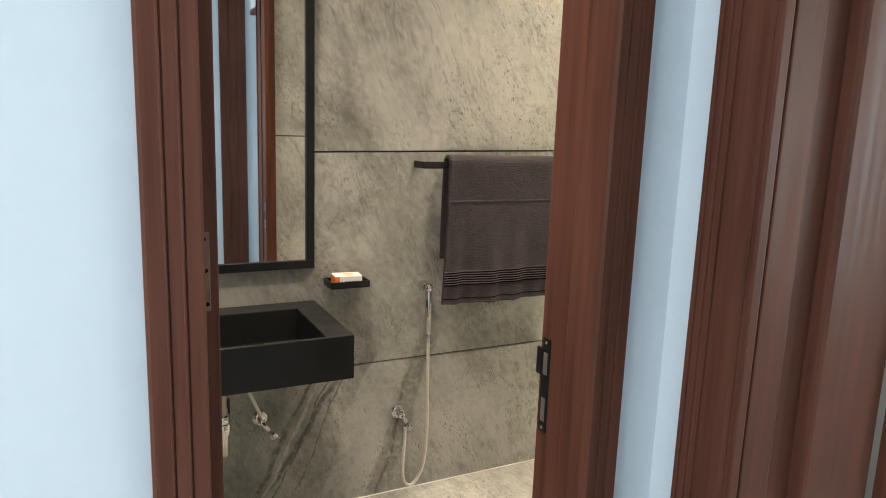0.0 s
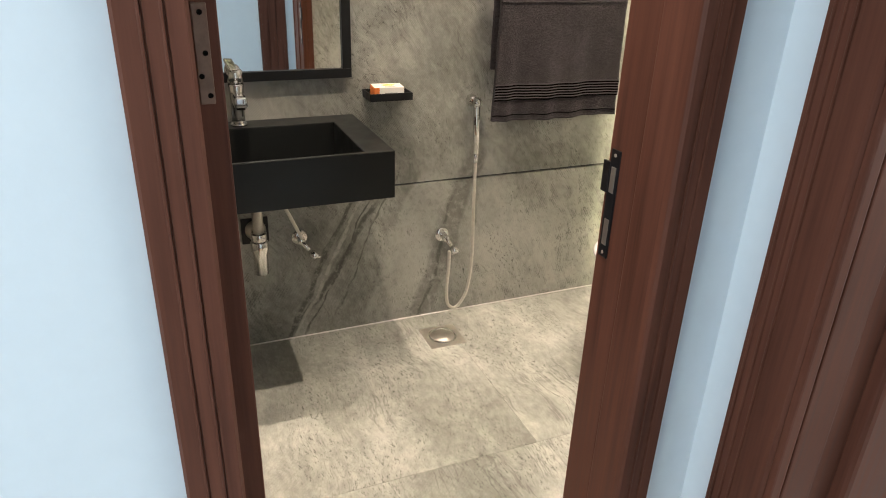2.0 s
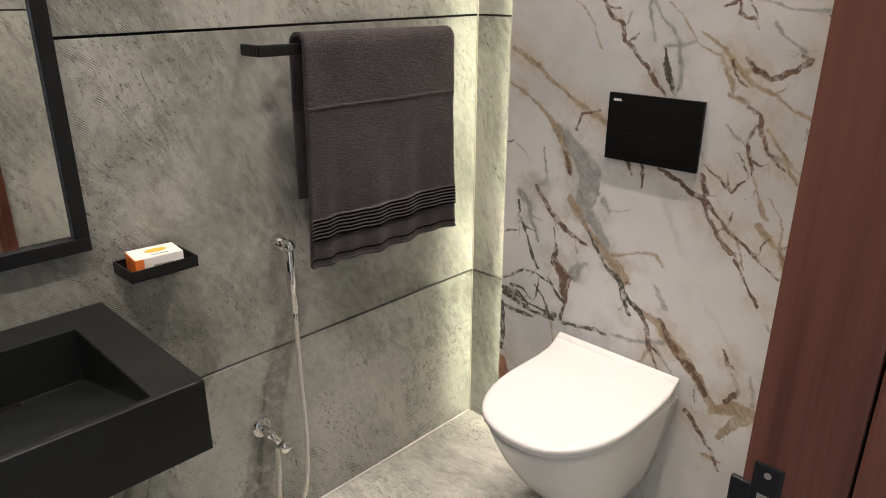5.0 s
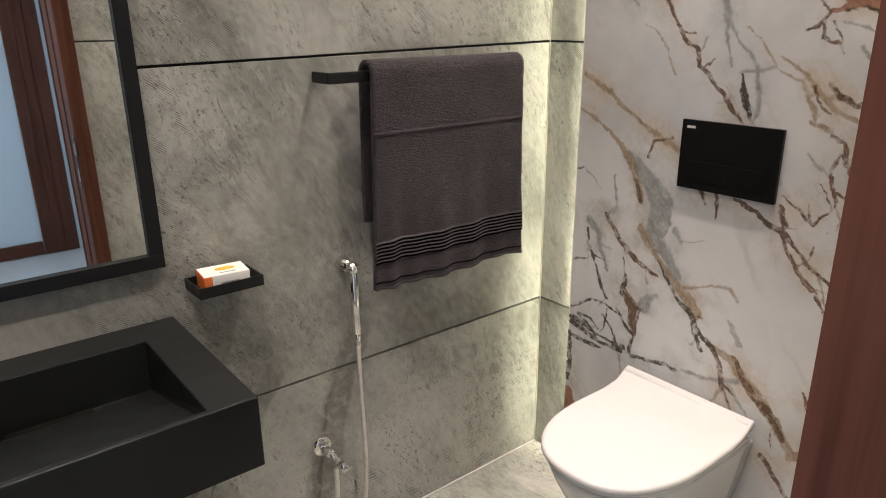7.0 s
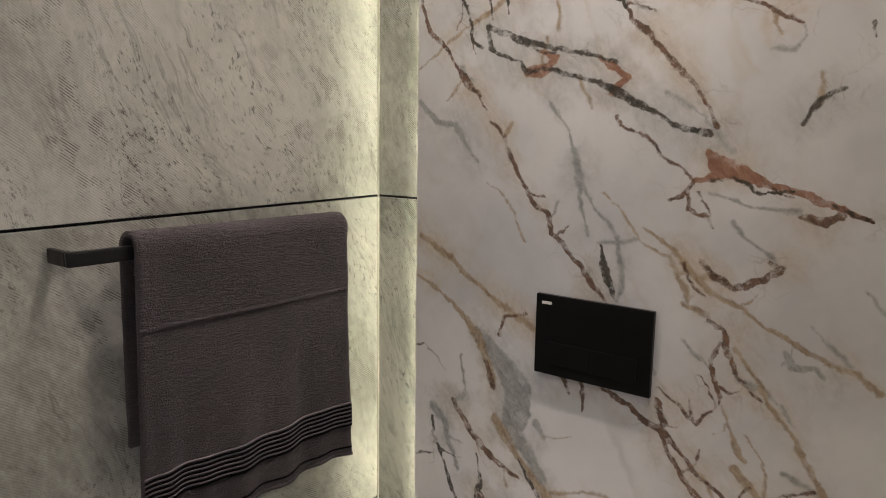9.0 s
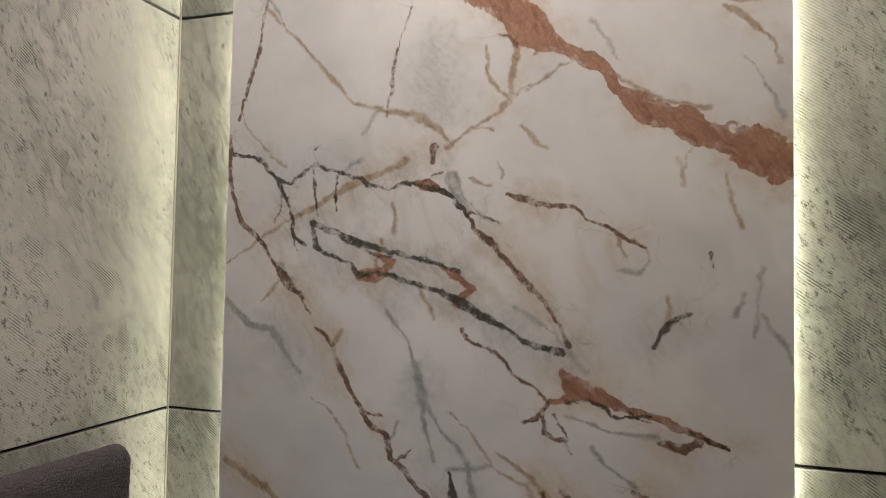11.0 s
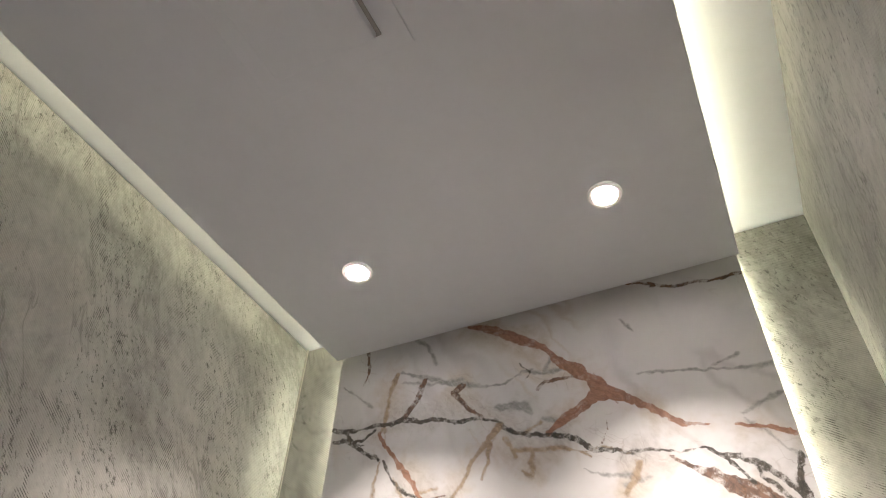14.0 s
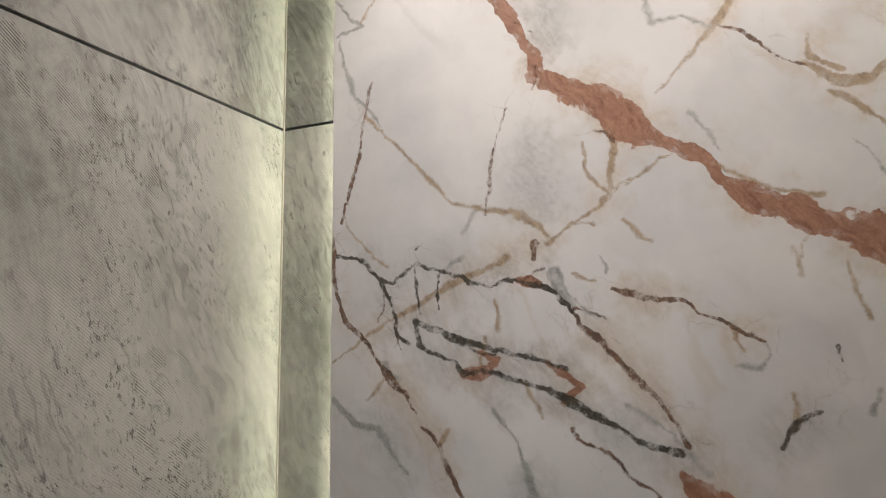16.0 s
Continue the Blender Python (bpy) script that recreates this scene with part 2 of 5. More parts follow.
vein(DARK, None, (1.491, 2.420, 2.8), (1.473, 2.388, 2.8), (1.456, 2.357, 3.2))
vein(DARK, PALE_GREY, (1.441, 2.397, 2.7), (1.440, 2.367, 2.7), (1.418, 2.342, 3.2), (1.398, 2.312, 4.1))
vein(DARK, PALE_GREY, (1.370, 2.400, 4.3), (1.387, 2.350, 5.2), (1.378, 2.316, 5.1))
vein(RUST, PALE_OCHRE, (1.989, 2.850, 6.4), (1.929, 2.821, 11.0), (1.858, 2.774, 9.0), (1.803, 2.731, 7.3), (1.763, 2.685, 8.4), (1.713, 2.639, 13.6), (1.689, 2.599, 19.8), (1.642, 2.571, 10.3), (1.597, 2.530, 6.2), (1.544, 2.492, 4.8), (1.501, 2.482, 2.9))
vein(RUST, PALE_OCHRE, (1.459, 2.472, 2.9), (1.418, 2.458, 5.1), (1.370, 2.436, 3.9))
vein(RUST, PALE_OCHRE, (1.695, 2.600, 17.2), (1.726, 2.576, 9.2), (1.775, 2.548, 7.9), (1.812, 2.525, 3.9))
vein(RUST, PALE_OCHRE, (1.763, 2.678, 5.6), (1.738, 2.643, 5.5), (1.701, 2.623, 5.4))
vein(BROWN, None, (1.827, 2.635, 4.2), (1.808, 2.647, 4.2), (1.750, 2.645, 4.1))
vein(GREY, None, (2.171, 2.765, 4.0), (2.108, 2.735, 4.7), (2.032, 2.698, 3.8), (1.948, 2.674, 4.4), (1.900, 2.669, 3.6), (1.855, 2.693, 3.6), (1.815, 2.671, 3.5), (1.763, 2.670, 3.5))
vein(DARK, None, (1.862, 2.710, 2.2), (1.841, 2.683, 2.1), (1.854, 2.669, 2.1))
vein(OCHRE, PALE_OCHRE, (2.186, 2.764, 6.4), (2.201, 2.717, 4.0), (2.205, 2.653, 3.8), (2.214, 2.616, 3.0))
vein(BROWN, None, (2.107, 2.726, 4.7), (2.129, 2.673, 4.6), (2.152, 2.638, 4.5))
vein(BROWN, PALE_OCHRE, (2.010, 2.687, 6.7), (2.030, 2.674, 5.2), (1.991, 2.622, 3.6), (1.955, 2.594, 3.5))
vein(OCHRE, PALE_OCHRE, (1.921, 2.568, 9.6), (1.951, 2.529, 8.1), (1.980, 2.498, 4.7), (2.008, 2.454, 3.9), (2.036, 2.417, 3.2))
vein(OCHRE, None, (1.939, 2.542, 4.1), (1.947, 2.487, 3.3), (1.958, 2.455, 2.6))
vein(OCHRE, None, (1.906, 2.537, 4.0), (1.885, 2.493, 2.6))
vein(OCHRE, PALE_OCHRE, (1.848, 2.502, 3.9), (1.852, 2.443, 4.4), (1.871, 2.458, 1.9))
vein(GREY, PALE_GREY, (1.917, 2.611, 11.2), (1.864, 2.603, 8.3), (1.844, 2.579, 4.1))
vein(GREY, None, (1.819, 2.561, 2.7), (1.775, 2.541, 2.6), (1.812, 2.525, 2.6))
vein(OCHRE, PALE_OCHRE, (1.892, 2.508, 2.0), (1.854, 2.500, 4.6), (1.775, 2.486, 2.5), (1.727, 2.461, 2.5))
vein(OCHRE, PALE_OCHRE, (1.642, 2.432, 4.7), (1.655, 2.396, 3.5), (1.672, 2.380, 3.5))
vein(GREY, None, (1.627, 2.399, 1.7), (1.672, 2.392, 1.7))
vein(BROWN, None, (1.598, 2.857, 3.0), (1.505, 2.816, 2.8), (1.433, 2.806, 2.8), (1.361, 2.804, 3.4))
vein(GREY, None, (1.628, 2.764, 2.1), (1.604, 2.727, 2.1))
vein(GREY, None, (1.616, 2.621, 2.6), (1.512, 2.605, 2.5), (1.467, 2.593, 3.1), (1.413, 2.581, 2.4), (1.365, 2.577, 3.0))
vein(GREY, None, (1.472, 2.601, 2.5), (1.420, 2.614, 3.1))
vein(GREY, None, (1.363, 2.517, 2.9), (1.401, 2.509, 2.3), (1.446, 2.490, 2.3))
vein(BROWN, None, (2.278, 2.860, 3.4), (2.268, 2.804, 3.3), (2.283, 2.755, 3.3))
vein(GREY, None, (2.339, 2.764, 1.7), (2.247, 2.683, 1.6))
vein(GREY, None, (2.137, 2.851, 3.3), (2.104, 2.828, 2.4), (2.080, 2.767, 2.4))
vein(OCHRE, None, (2.212, 2.541, 1.4), (2.222, 2.463, 2.1), (2.226, 2.410, 2.0), (2.271, 2.361, 2.0), (2.291, 2.331, 2.0))
vein(GREY, None, (2.354, 2.395, 2.1), (2.315, 2.346, 2.7), (2.283, 2.324, 3.3), (2.349, 2.316, 2.7))
vein(GREY, None, (2.339, 2.303, 2.6), (2.331, 2.241, 3.2), (2.301, 2.170, 3.0), (2.276, 2.147, 1.8), (2.242, 2.103, 1.1))
vein(OCHRE, PALE_OCHRE, (1.542, 2.320, 3.2), (1.567, 2.267, 4.2), (1.585, 2.226, 5.1), (1.613, 2.186, 7.0))
vein(OCHRE, None, (1.613, 2.186, 2.0), (1.670, 2.129, 1.0), (1.711, 2.083, 1.0))
vein(BROWN, None, (1.613, 2.181, 2.5), (1.579, 2.169, 3.0), (1.557, 2.148, 2.9), (1.527, 2.113, 1.9), (1.484, 2.088, 2.3))
vein(GREY, None, (1.729, 2.269, 1.1), (1.709, 2.208, 1.6), (1.667, 2.210, 1.0), (1.623, 2.182, 1.0))
vein(OCHRE, PALE_OCHRE, (1.483, 2.139, 1.4), (1.482, 2.102, 3.6), (1.441, 2.078, 5.3))
vein(PALE_GREY, None, (1.986, 2.349, 18.5), (1.920, 2.272, 28.9), (1.891, 2.182, 21.7))
# middle
vein(RUST, PALE_OCHRE, (2.014, 2.340, 9.4), (1.989, 2.307, 11.6), (1.965, 2.269, 12.6), (1.941, 2.221, 10.1), (1.923, 2.186, 13.3), (1.917, 2.157, 19.8), (1.883, 2.132, 19.4), (1.829, 2.095, 23.1), (1.777, 2.059, 22.5), (1.737, 2.020, 19.0), (1.684, 1.987, 16.5), (1.641, 1.960, 10.4), (1.623, 1.930, 13.1), (1.588, 1.900, 16.5), (1.553, 1.880, 21.6), (1.510, 1.860, 27.3), (1.468, 1.841, 25.8), (1.428, 1.822, 31.1), (1.378, 1.791, 32.7))
vein(OCHRE, PALE_OCHRE, (1.641, 1.960, 2.4), (1.587, 1.923, 2.3), (1.535, 1.902, 2.7), (1.475, 1.886, 3.5))
vein(OCHRE, PALE_OCHRE, (1.490, 2.094, 3.7), (1.444, 2.060, 9.8), (1.402, 2.057, 7.0), (1.381, 2.078, 4.4))
vein(OCHRE, PALE_OCHRE, (1.457, 2.047, 2.7), (1.420, 2.016, 3.5), (1.389, 1.986, 2.6), (1.378, 1.949, 2.5))
vein(BROWN, None, (2.266, 2.200, 1.9), (2.280, 2.130, 3.1), (2.293, 2.049, 3.1), (2.313, 1.981, 3.1), (2.333, 1.914, 2.4))
vein(OCHRE, None, (2.280, 2.130, 1.9), (2.218, 2.072, 1.8), (2.151, 2.000, 1.7), (2.088, 1.931, 2.2), (2.041, 1.915, 2.7), (1.974, 1.902, 3.2), (1.924, 1.878, 3.1), (1.908, 1.857, 2.1))
vein(BROWN, None, (1.976, 2.103, 2.2), (1.996, 2.050, 1.7), (2.001, 2.018, 1.7), (2.012, 1.970, 2.7), (2.022, 1.902, 2.2))
vein(GREY, None, (2.036, 1.913, 1.6), (2.068, 1.872, 1.1))
vein(OCHRE, PALE_OCHRE, (1.907, 1.842, 2.1), (1.866, 1.871, 2.0), (1.816, 1.899, 2.5), (1.796, 1.923, 3.0), (1.787, 1.993, 4.6), (1.782, 2.034, 4.1))
vein(OCHRE, None, (1.838, 2.017, 2.1), (1.837, 1.966, 2.1), (1.796, 1.918, 1.5))
vein(OCHRE, None, (1.766, 1.932, 1.5), (1.717, 1.969, 2.0), (1.679, 1.977, 1.5))
vein(OCHRE, None, (1.776, 1.873, 2.0), (1.751, 1.843, 2.9), (1.732, 1.833, 1.4))
vein(GREY, None, (1.815, 1.815, 1.5), (1.809, 1.786, 2.9))
vein(BROWN, PALE_OCHRE, (1.934, 1.848, 6.2), (1.933, 1.817, 4.1))
vein(DARK, PALE_GREY, (2.346, 1.846, 4.8), (2.301, 1.840, 3.6), (2.275, 1.828, 3.5), (2.247, 1.795, 5.2), (2.216, 1.784, 2.8), (2.181, 1.811, 3.4), (2.164, 1.821, 3.9), (2.116, 1.805, 3.3), (2.075, 1.794, 2.7), (2.057, 1.778, 3.8), (2.012, 1.773, 2.6), (1.969, 1.783, 3.6), (1.926, 1.768, 5.1), (1.895, 1.758, 6.0), (1.868, 1.724, 4.9))
vein(DARK, PALE_GREY, (2.247, 1.795, 5.8), (2.222, 1.758, 6.2), (2.210, 1.716, 4.5), (2.206, 1.685, 3.3), (2.183, 1.670, 2.8))
vein(DARK, None, (2.169, 1.811, 2.8), (2.163, 1.758, 2.8), (2.158, 1.727, 1.1))
vein(DARK, None, (2.166, 1.848, 2.3), (2.148, 1.858, 1.1))
vein(DARK, None, (2.121, 1.799, 1.7), (2.118, 1.737, 1.6))
vein(DARK, PALE_GREY, (2.168, 1.706, 4.4), (2.160, 1.670, 7.6), (2.141, 1.655, 3.2), (2.095, 1.641, 2.1), (2.071, 1.617, 4.2))
vein(DARK, PALE_GREY, (2.166, 1.711, 5.0), (2.121, 1.696, 5.4), (2.074, 1.677, 6.4), (2.029, 1.663, 4.7), (1.975, 1.649, 3.5), (1.922, 1.641, 5.0), (1.881, 1.624, 6.8))
vein(RUST, PALE_OCHRE, (2.071, 1.617, 5.2), (2.027, 1.619, 8.2), (2.006, 1.639, 4.1), (2.040, 1.653, 3.1))
vein(DARK, PALE_GREY, (2.071, 1.617, 3.1), (2.027, 1.619, 2.6), (1.973, 1.606, 4.5), (1.920, 1.589, 6.9), (1.879, 1.572, 7.7), (1.839, 1.552, 7.5), (1.810, 1.535, 5.6), (1.772, 1.515, 4.5), (1.735, 1.505, 6.2), (1.703, 1.498, 7.0))
vein(RUST, PALE_OCHRE, (1.917, 1.637, 4.9), (1.886, 1.614, 9.7), (1.860, 1.596, 7.7), (1.890, 1.572, 4.8))
vein(GREY, PALE_GREY, (1.895, 1.787, 10.1), (1.868, 1.733, 6.9))
vein(BROWN, PALE_OCHRE, (1.868, 1.724, 3.0), (1.852, 1.700, 3.9), (1.832, 1.681, 7.7), (1.812, 1.658, 3.3), (1.778, 1.623, 3.3), (1.735, 1.579, 3.2), (1.708, 1.541, 2.7), (1.690, 1.508, 3.1))
vein(RUST, PALE_OCHRE, (1.964, 1.780, 4.1), (1.948, 1.778, 7.2), (1.921, 1.768, 4.1))
vein(OCHRE, PALE_OCHRE, (2.352, 1.634, 1.7), (2.287, 1.678, 2.3), (2.216, 1.716, 2.8), (2.136, 1.758, 3.3), (2.069, 1.789, 4.3), (2.025, 1.804, 2.7), (1.982, 1.823, 4.2))
vein(BROWN, PALE_OCHRE, (2.356, 1.880, 6.1), (2.355, 1.835, 7.2), (2.346, 1.769, 8.3), (2.322, 1.715, 5.8), (2.274, 1.673, 4.6), (2.246, 1.632, 3.4), (2.227, 1.612, 11.1), (2.207, 1.592, 5.5), (2.185, 1.573, 2.7))
vein(GREY, PALE_GREY, (2.352, 1.566, 2.9), (2.298, 1.522, 6.7), (2.248, 1.510, 4.4), (2.222, 1.472, 2.7), (2.184, 1.435, 1.6))
vein(OCHRE, None, (1.865, 1.787, 1.5), (1.824, 1.772, 2.0))
vein(BROWN, PALE_OCHRE, (1.799, 1.758, 2.9), (1.774, 1.748, 4.3), (1.726, 1.739, 3.3), (1.685, 1.734, 2.8), (1.666, 1.716, 2.3), (1.635, 1.703, 2.7), (1.617, 1.690, 2.7), (1.574, 1.669, 2.6))
vein(GREY, None, (1.574, 1.669, 1.7), (1.566, 1.647, 1.7), (1.584, 1.629, 2.6), (1.609, 1.633, 1.3))
vein(DARK, None, (1.479, 1.658, 2.1), (1.474, 1.637, 2.1))
vein(DARK, PALE_GREY, (1.561, 1.512, 2.5), (1.544, 1.538, 2.9), (1.527, 1.556, 3.3), (1.506, 1.565, 1.6))
vein(OCHRE, None, (2.011, 1.748, 1.6), (2.001, 1.718, 2.6), (2.004, 1.698, 2.6))
vein(OCHRE, None, (1.454, 1.783, 1.7), (1.448, 1.740, 1.7), (1.433, 1.697, 1.6))
vein(OCHRE, None, (1.524, 1.811, 1.3), (1.517, 1.766, 1.7))
vein(GREY, None, (1.429, 1.598, 1.2), (1.446, 1.564, 1.2))
vein(GREY, None, (1.408, 1.640, 0.8), (1.417, 1.534, 0.8))
vein(PALE_GREY, None, (1.934, 2.013, 26.9), (1.909, 1.908, 20.9))
# round the flush plate
vein(RUST, PALE_OCHRE, (1.704, 1.467, 5.1), (1.687, 1.447, 13.1), (1.660, 1.433, 11.9), (1.611, 1.415, 5.8), (1.555, 1.405, 4.1), (1.509, 1.386, 4.5), (1.474, 1.370, 6.1), (1.450, 1.362, 4.3))
vein(DARK, PALE_GREY, (1.509, 1.386, 2.7), (1.474, 1.370, 6.1), (1.450, 1.362, 5.1))
vein(BROWN, None, (1.875, 1.530, 2.8), (1.867, 1.509, 2.3), (1.813, 1.487, 2.2), (1.782, 1.455, 2.7), (1.742, 1.430, 2.1), (1.724, 1.415, 3.1))
vein(RUST, PALE_OCHRE, (1.724, 1.415, 4.2), (1.699, 1.421, 7.2), (1.670, 1.433, 5.0))
vein(DARK, None, (1.699, 1.416, 2.1), (1.659, 1.423, 2.0), (1.613, 1.398, 2.9), (1.564, 1.407, 2.3))
vein(BROWN, PALE_OCHRE, (1.724, 1.410, 5.2), (1.743, 1.387, 4.3), (1.769, 1.378, 2.2))
vein(BROWN, None, (1.733, 1.399, 2.6), (1.733, 1.361, 2.7), (1.697, 1.353, 2.6), (1.685, 1.333, 1.6))
vein(BROWN, None, (1.717, 1.394, 2.1), (1.692, 1.354, 2.1))
vein(GREY, None, (1.696, 1.395, 1.5), (1.655, 1.382, 2.0), (1.615, 1.370, 1.9), (1.551, 1.374, 1.4))
vein(BROWN, PALE_OCHRE, (1.546, 1.367, 3.7), (1.514, 1.357, 8.1), (1.490, 1.369, 5.3))
vein(GREY, None, (1.656, 1.346, 2.0), (1.633, 1.322, 3.0), (1.608, 1.309, 2.5), (1.587, 1.291, 1.9))
vein(BROWN, PALE_OCHRE, (1.591, 1.285, 2.9), (1.576, 1.277, 6.8), (1.601, 1.253, 5.9), (1.639, 1.237, 4.1), (1.681, 1.253, 3.7), (1.698, 1.270, 2.7))
vein(BROWN, PALE_OCHRE, (2.155, 1.522, 2.7), (2.118, 1.491, 4.7), (2.105, 1.448, 4.0), (2.073, 1.400, 3.3), (2.049, 1.358, 3.3), (2.011, 1.330, 3.9), (2.002, 1.294, 4.5), (1.973, 1.278, 5.1), (1.937, 1.239, 3.8), (1.901, 1.195, 3.7), (1.880, 1.174, 3.1))
vein(OCHRE, None, (2.103, 1.515, 3.3), (2.115, 1.491, 3.4))
vein(GREY, None, (2.005, 1.330, 1.9), (1.993, 1.358, 2.5))
vein(GREY, PALE_GREY, (2.015, 1.555, 2.5), (1.978, 1.509, 2.4), (1.957, 1.451, 3.1), (1.945, 1.417, 4.9), (1.944, 1.370, 2.5), (1.922, 1.301, 3.1))
vein(GREY, PALE_GREY, (1.945, 1.417, 2.4), (1.915, 1.360, 3.0), (1.881, 1.328, 3.0), (1.860, 1.301, 4.1), (1.855, 1.249, 2.4), (1.845, 1.203, 2.4), (1.857, 1.178, 3.0))
vein(DARK, PALE_GREY, (1.895, 1.280, 3.6), (1.889, 1.251, 6.1), (1.873, 1.211, 5.5), (1.862, 1.183, 3.6))
vein(OCHRE, None, (1.898, 1.384, 1.8), (1.860, 1.364, 1.7), (1.839, 1.331, 1.7), (1.805, 1.289, 2.3), (1.758, 1.272, 2.2), (1.732, 1.230, 3.3), (1.718, 1.199, 2.7))
vein(OCHRE, PALE_OCHRE, (1.809, 1.323, 2.8), (1.760, 1.294, 3.9), (1.718, 1.254, 3.8), (1.678, 1.221, 3.2), (1.634, 1.201, 3.1))
vein(GREY, None, (1.902, 1.285, 1.8), (1.818, 1.299, 1.7))
vein(OCHRE, PALE_OCHRE, (2.339, 1.263, 8.0), (2.294, 1.239, 9.4), (2.250, 1.216, 4.6), (2.206, 1.180, 5.2), (2.155, 1.153, 5.1), (2.107, 1.127, 4.3), (2.075, 1.112, 4.9), (2.029, 1.087, 4.1))
vein(BROWN, None, (2.105, 1.107, 3.6), (2.118, 1.064, 3.6))
vein(BROWN, None, (2.105, 1.107, 2.9), (2.053, 1.122, 2.8))
vein(OCHRE, PALE_OCHRE, (2.354, 1.169, 4.1), (2.280, 1.135, 4.7), (2.209, 1.083, 6.9), (2.173, 1.047, 10.6), (2.155, 1.009, 10.5), (2.135, 0.956, 7.5))
vein(GREY, PALE_GREY, (2.182, 1.059, 10.6), (2.123, 1.015, 19.1), (2.072, 0.957, 24.6), (2.061, 0.904, 30.4), (2.081, 0.857, 20.7), (2.032, 0.814, 17.4), (2.006, 0.766, 12.9))
vein(GREY, PALE_GREY, (2.022, 0.887, 9.9), (1.998, 0.859, 5.6))
vein(BROWN, PALE_OCHRE, (2.154, 0.995, 6.0), (2.135, 0.943, 6.0))
vein(OCHRE, PALE_OCHRE, (2.130, 0.872, 6.1), (2.079, 0.815, 8.9), (2.012, 0.750, 7.2), (1.964, 0.710, 12.8), (1.940, 0.676, 11.3))
vein(DARK, PALE_GREY, (2.061, 0.791, 3.7), (2.027, 0.745, 5.9), (1.993, 0.699, 5.8), (1.955, 0.678, 7.1), (1.937, 0.635, 5.7), (1.912, 0.588, 5.6))
vein(BROWN, PALE_OCHRE, (2.242, 0.888, 8.1), (2.204, 0.838, 9.5), (2.168, 0.804, 9.4), (2.124, 0.772, 6.2), (2.058, 0.749, 4.5))
vein(GREY, PALE_GREY, (2.303, 0.858, 10.0), (2.265, 0.822, 9.9), (2.254, 0.779, 5.0), (2.224, 0.719, 3.3))
vein(DARK, PALE_GREY, (2.302, 0.828, 4.2), (2.300, 0.782, 5.1), (2.280, 0.756, 6.7), (2.260, 0.716, 4.2), (2.239, 0.660, 4.2), (2.220, 0.636, 3.3))
vein(DARK, None, (2.174, 0.772, 3.2), (2.162, 0.701, 4.8), (2.169, 0.669, 4.8))
vein(BROWN, PALE_OCHRE, (2.160, 0.671, 11.2), (2.124, 0.638, 17.3), (2.130, 0.591, 12.8), (2.119, 0.556, 6.4))
vein(GREY, PALE_GREY, (2.100, 0.647, 17.1), (2.078, 0.677, 9.1), (2.055, 0.693, 3.8))
vein(DARK, None, (2.355, 0.719, 3.5), (2.298, 0.743, 3.4))
vein(DARK, None, (2.349, 0.566, 3.6), (2.274, 0.617, 3.4), (2.228, 0.617, 3.3), (2.182, 0.602, 4.1))
vein(DARK, PALE_GREY, (2.348, 0.534, 7.2), (2.289, 0.531, 9.6), (2.250, 0.513, 9.5), (2.195, 0.503, 8.4), (2.151, 0.505, 6.5))
vein(DARK, PALE_GREY, (2.319, 0.552, 4.4), (2.271, 0.554, 6.9), (2.242, 0.532, 5.1))
vein(DARK, None, (2.235, 0.583, 3.4), (2.197, 0.549, 4.2), (2.177, 0.510, 5.0))
vein(DARK, PALE_GREY, (2.345, 0.476, 7.3), (2.286, 0.474, 8.0), (2.230, 0.473, 5.1))
vein(DARK, PALE_GREY, (2.183, 0.617, 4.1), (2.146, 0.569, 6.5), (2.119, 0.549, 4.8), (2.133, 0.496, 4.1))
vein(DARK, None, (2.218, 0.605, 3.3), (2.224, 0.539, 3.4), (2.259, 0.493, 3.5))
vein(GREY, PALE_GREY, (2.221, 0.995, 3.1), (2.208, 0.911, 4.7), (2.233, 0.890, 6.4))
vein(DARK, None, (2.365, 0.984, 2.5), (2.328, 1.003, 2.5))
vein(BROWN, PALE_OCHRE, (1.959, 1.009, 6.7), (1.949, 0.972, 3.3))
vein(BROWN, None, (1.918, 1.005, 3.3), (1.915, 0.941, 3.9))
vein(BROWN, PALE_OCHRE, (1.878, 1.002, 3.8), (1.824, 0.977, 4.9), (1.773, 0.947, 6.0), (1.755, 0.946, 8.3), (1.723, 0.918, 4.7), (1.685, 0.881, 5.2), (1.638, 0.854, 4.5), (1.592, 0.817, 2.7), (1.558, 0.794, 2.1))
vein(BROWN, PALE_OCHRE, (1.766, 1.003, 5.9), (1.748, 0.960, 7.1))
vein(BROWN, PALE_OCHRE, (1.768, 1.027, 2.4), (1.725, 1.001, 2.3), (1.694, 0.974, 4.5), (1.665, 1.005, 3.8), (1.651, 1.025, 3.3), (1.661, 1.063, 3.8), (1.674, 1.094, 3.3), (1.657, 1.131, 2.1))
vein(BROWN, None, (1.660, 1.058, 2.7), (1.638, 1.046, 2.7), (1.623, 1.055, 2.1))
vein(BROWN, PALE_OCHRE, (1.683, 1.171, 3.2), (1.655, 1.154, 4.2), (1.645, 1.111, 7.4), (1.631, 1.081, 3.2), (1.587, 1.047, 2.1))
vein(OCHRE, None, (1.729, 1.197, 2.8), (1.683, 1.176, 3.2))
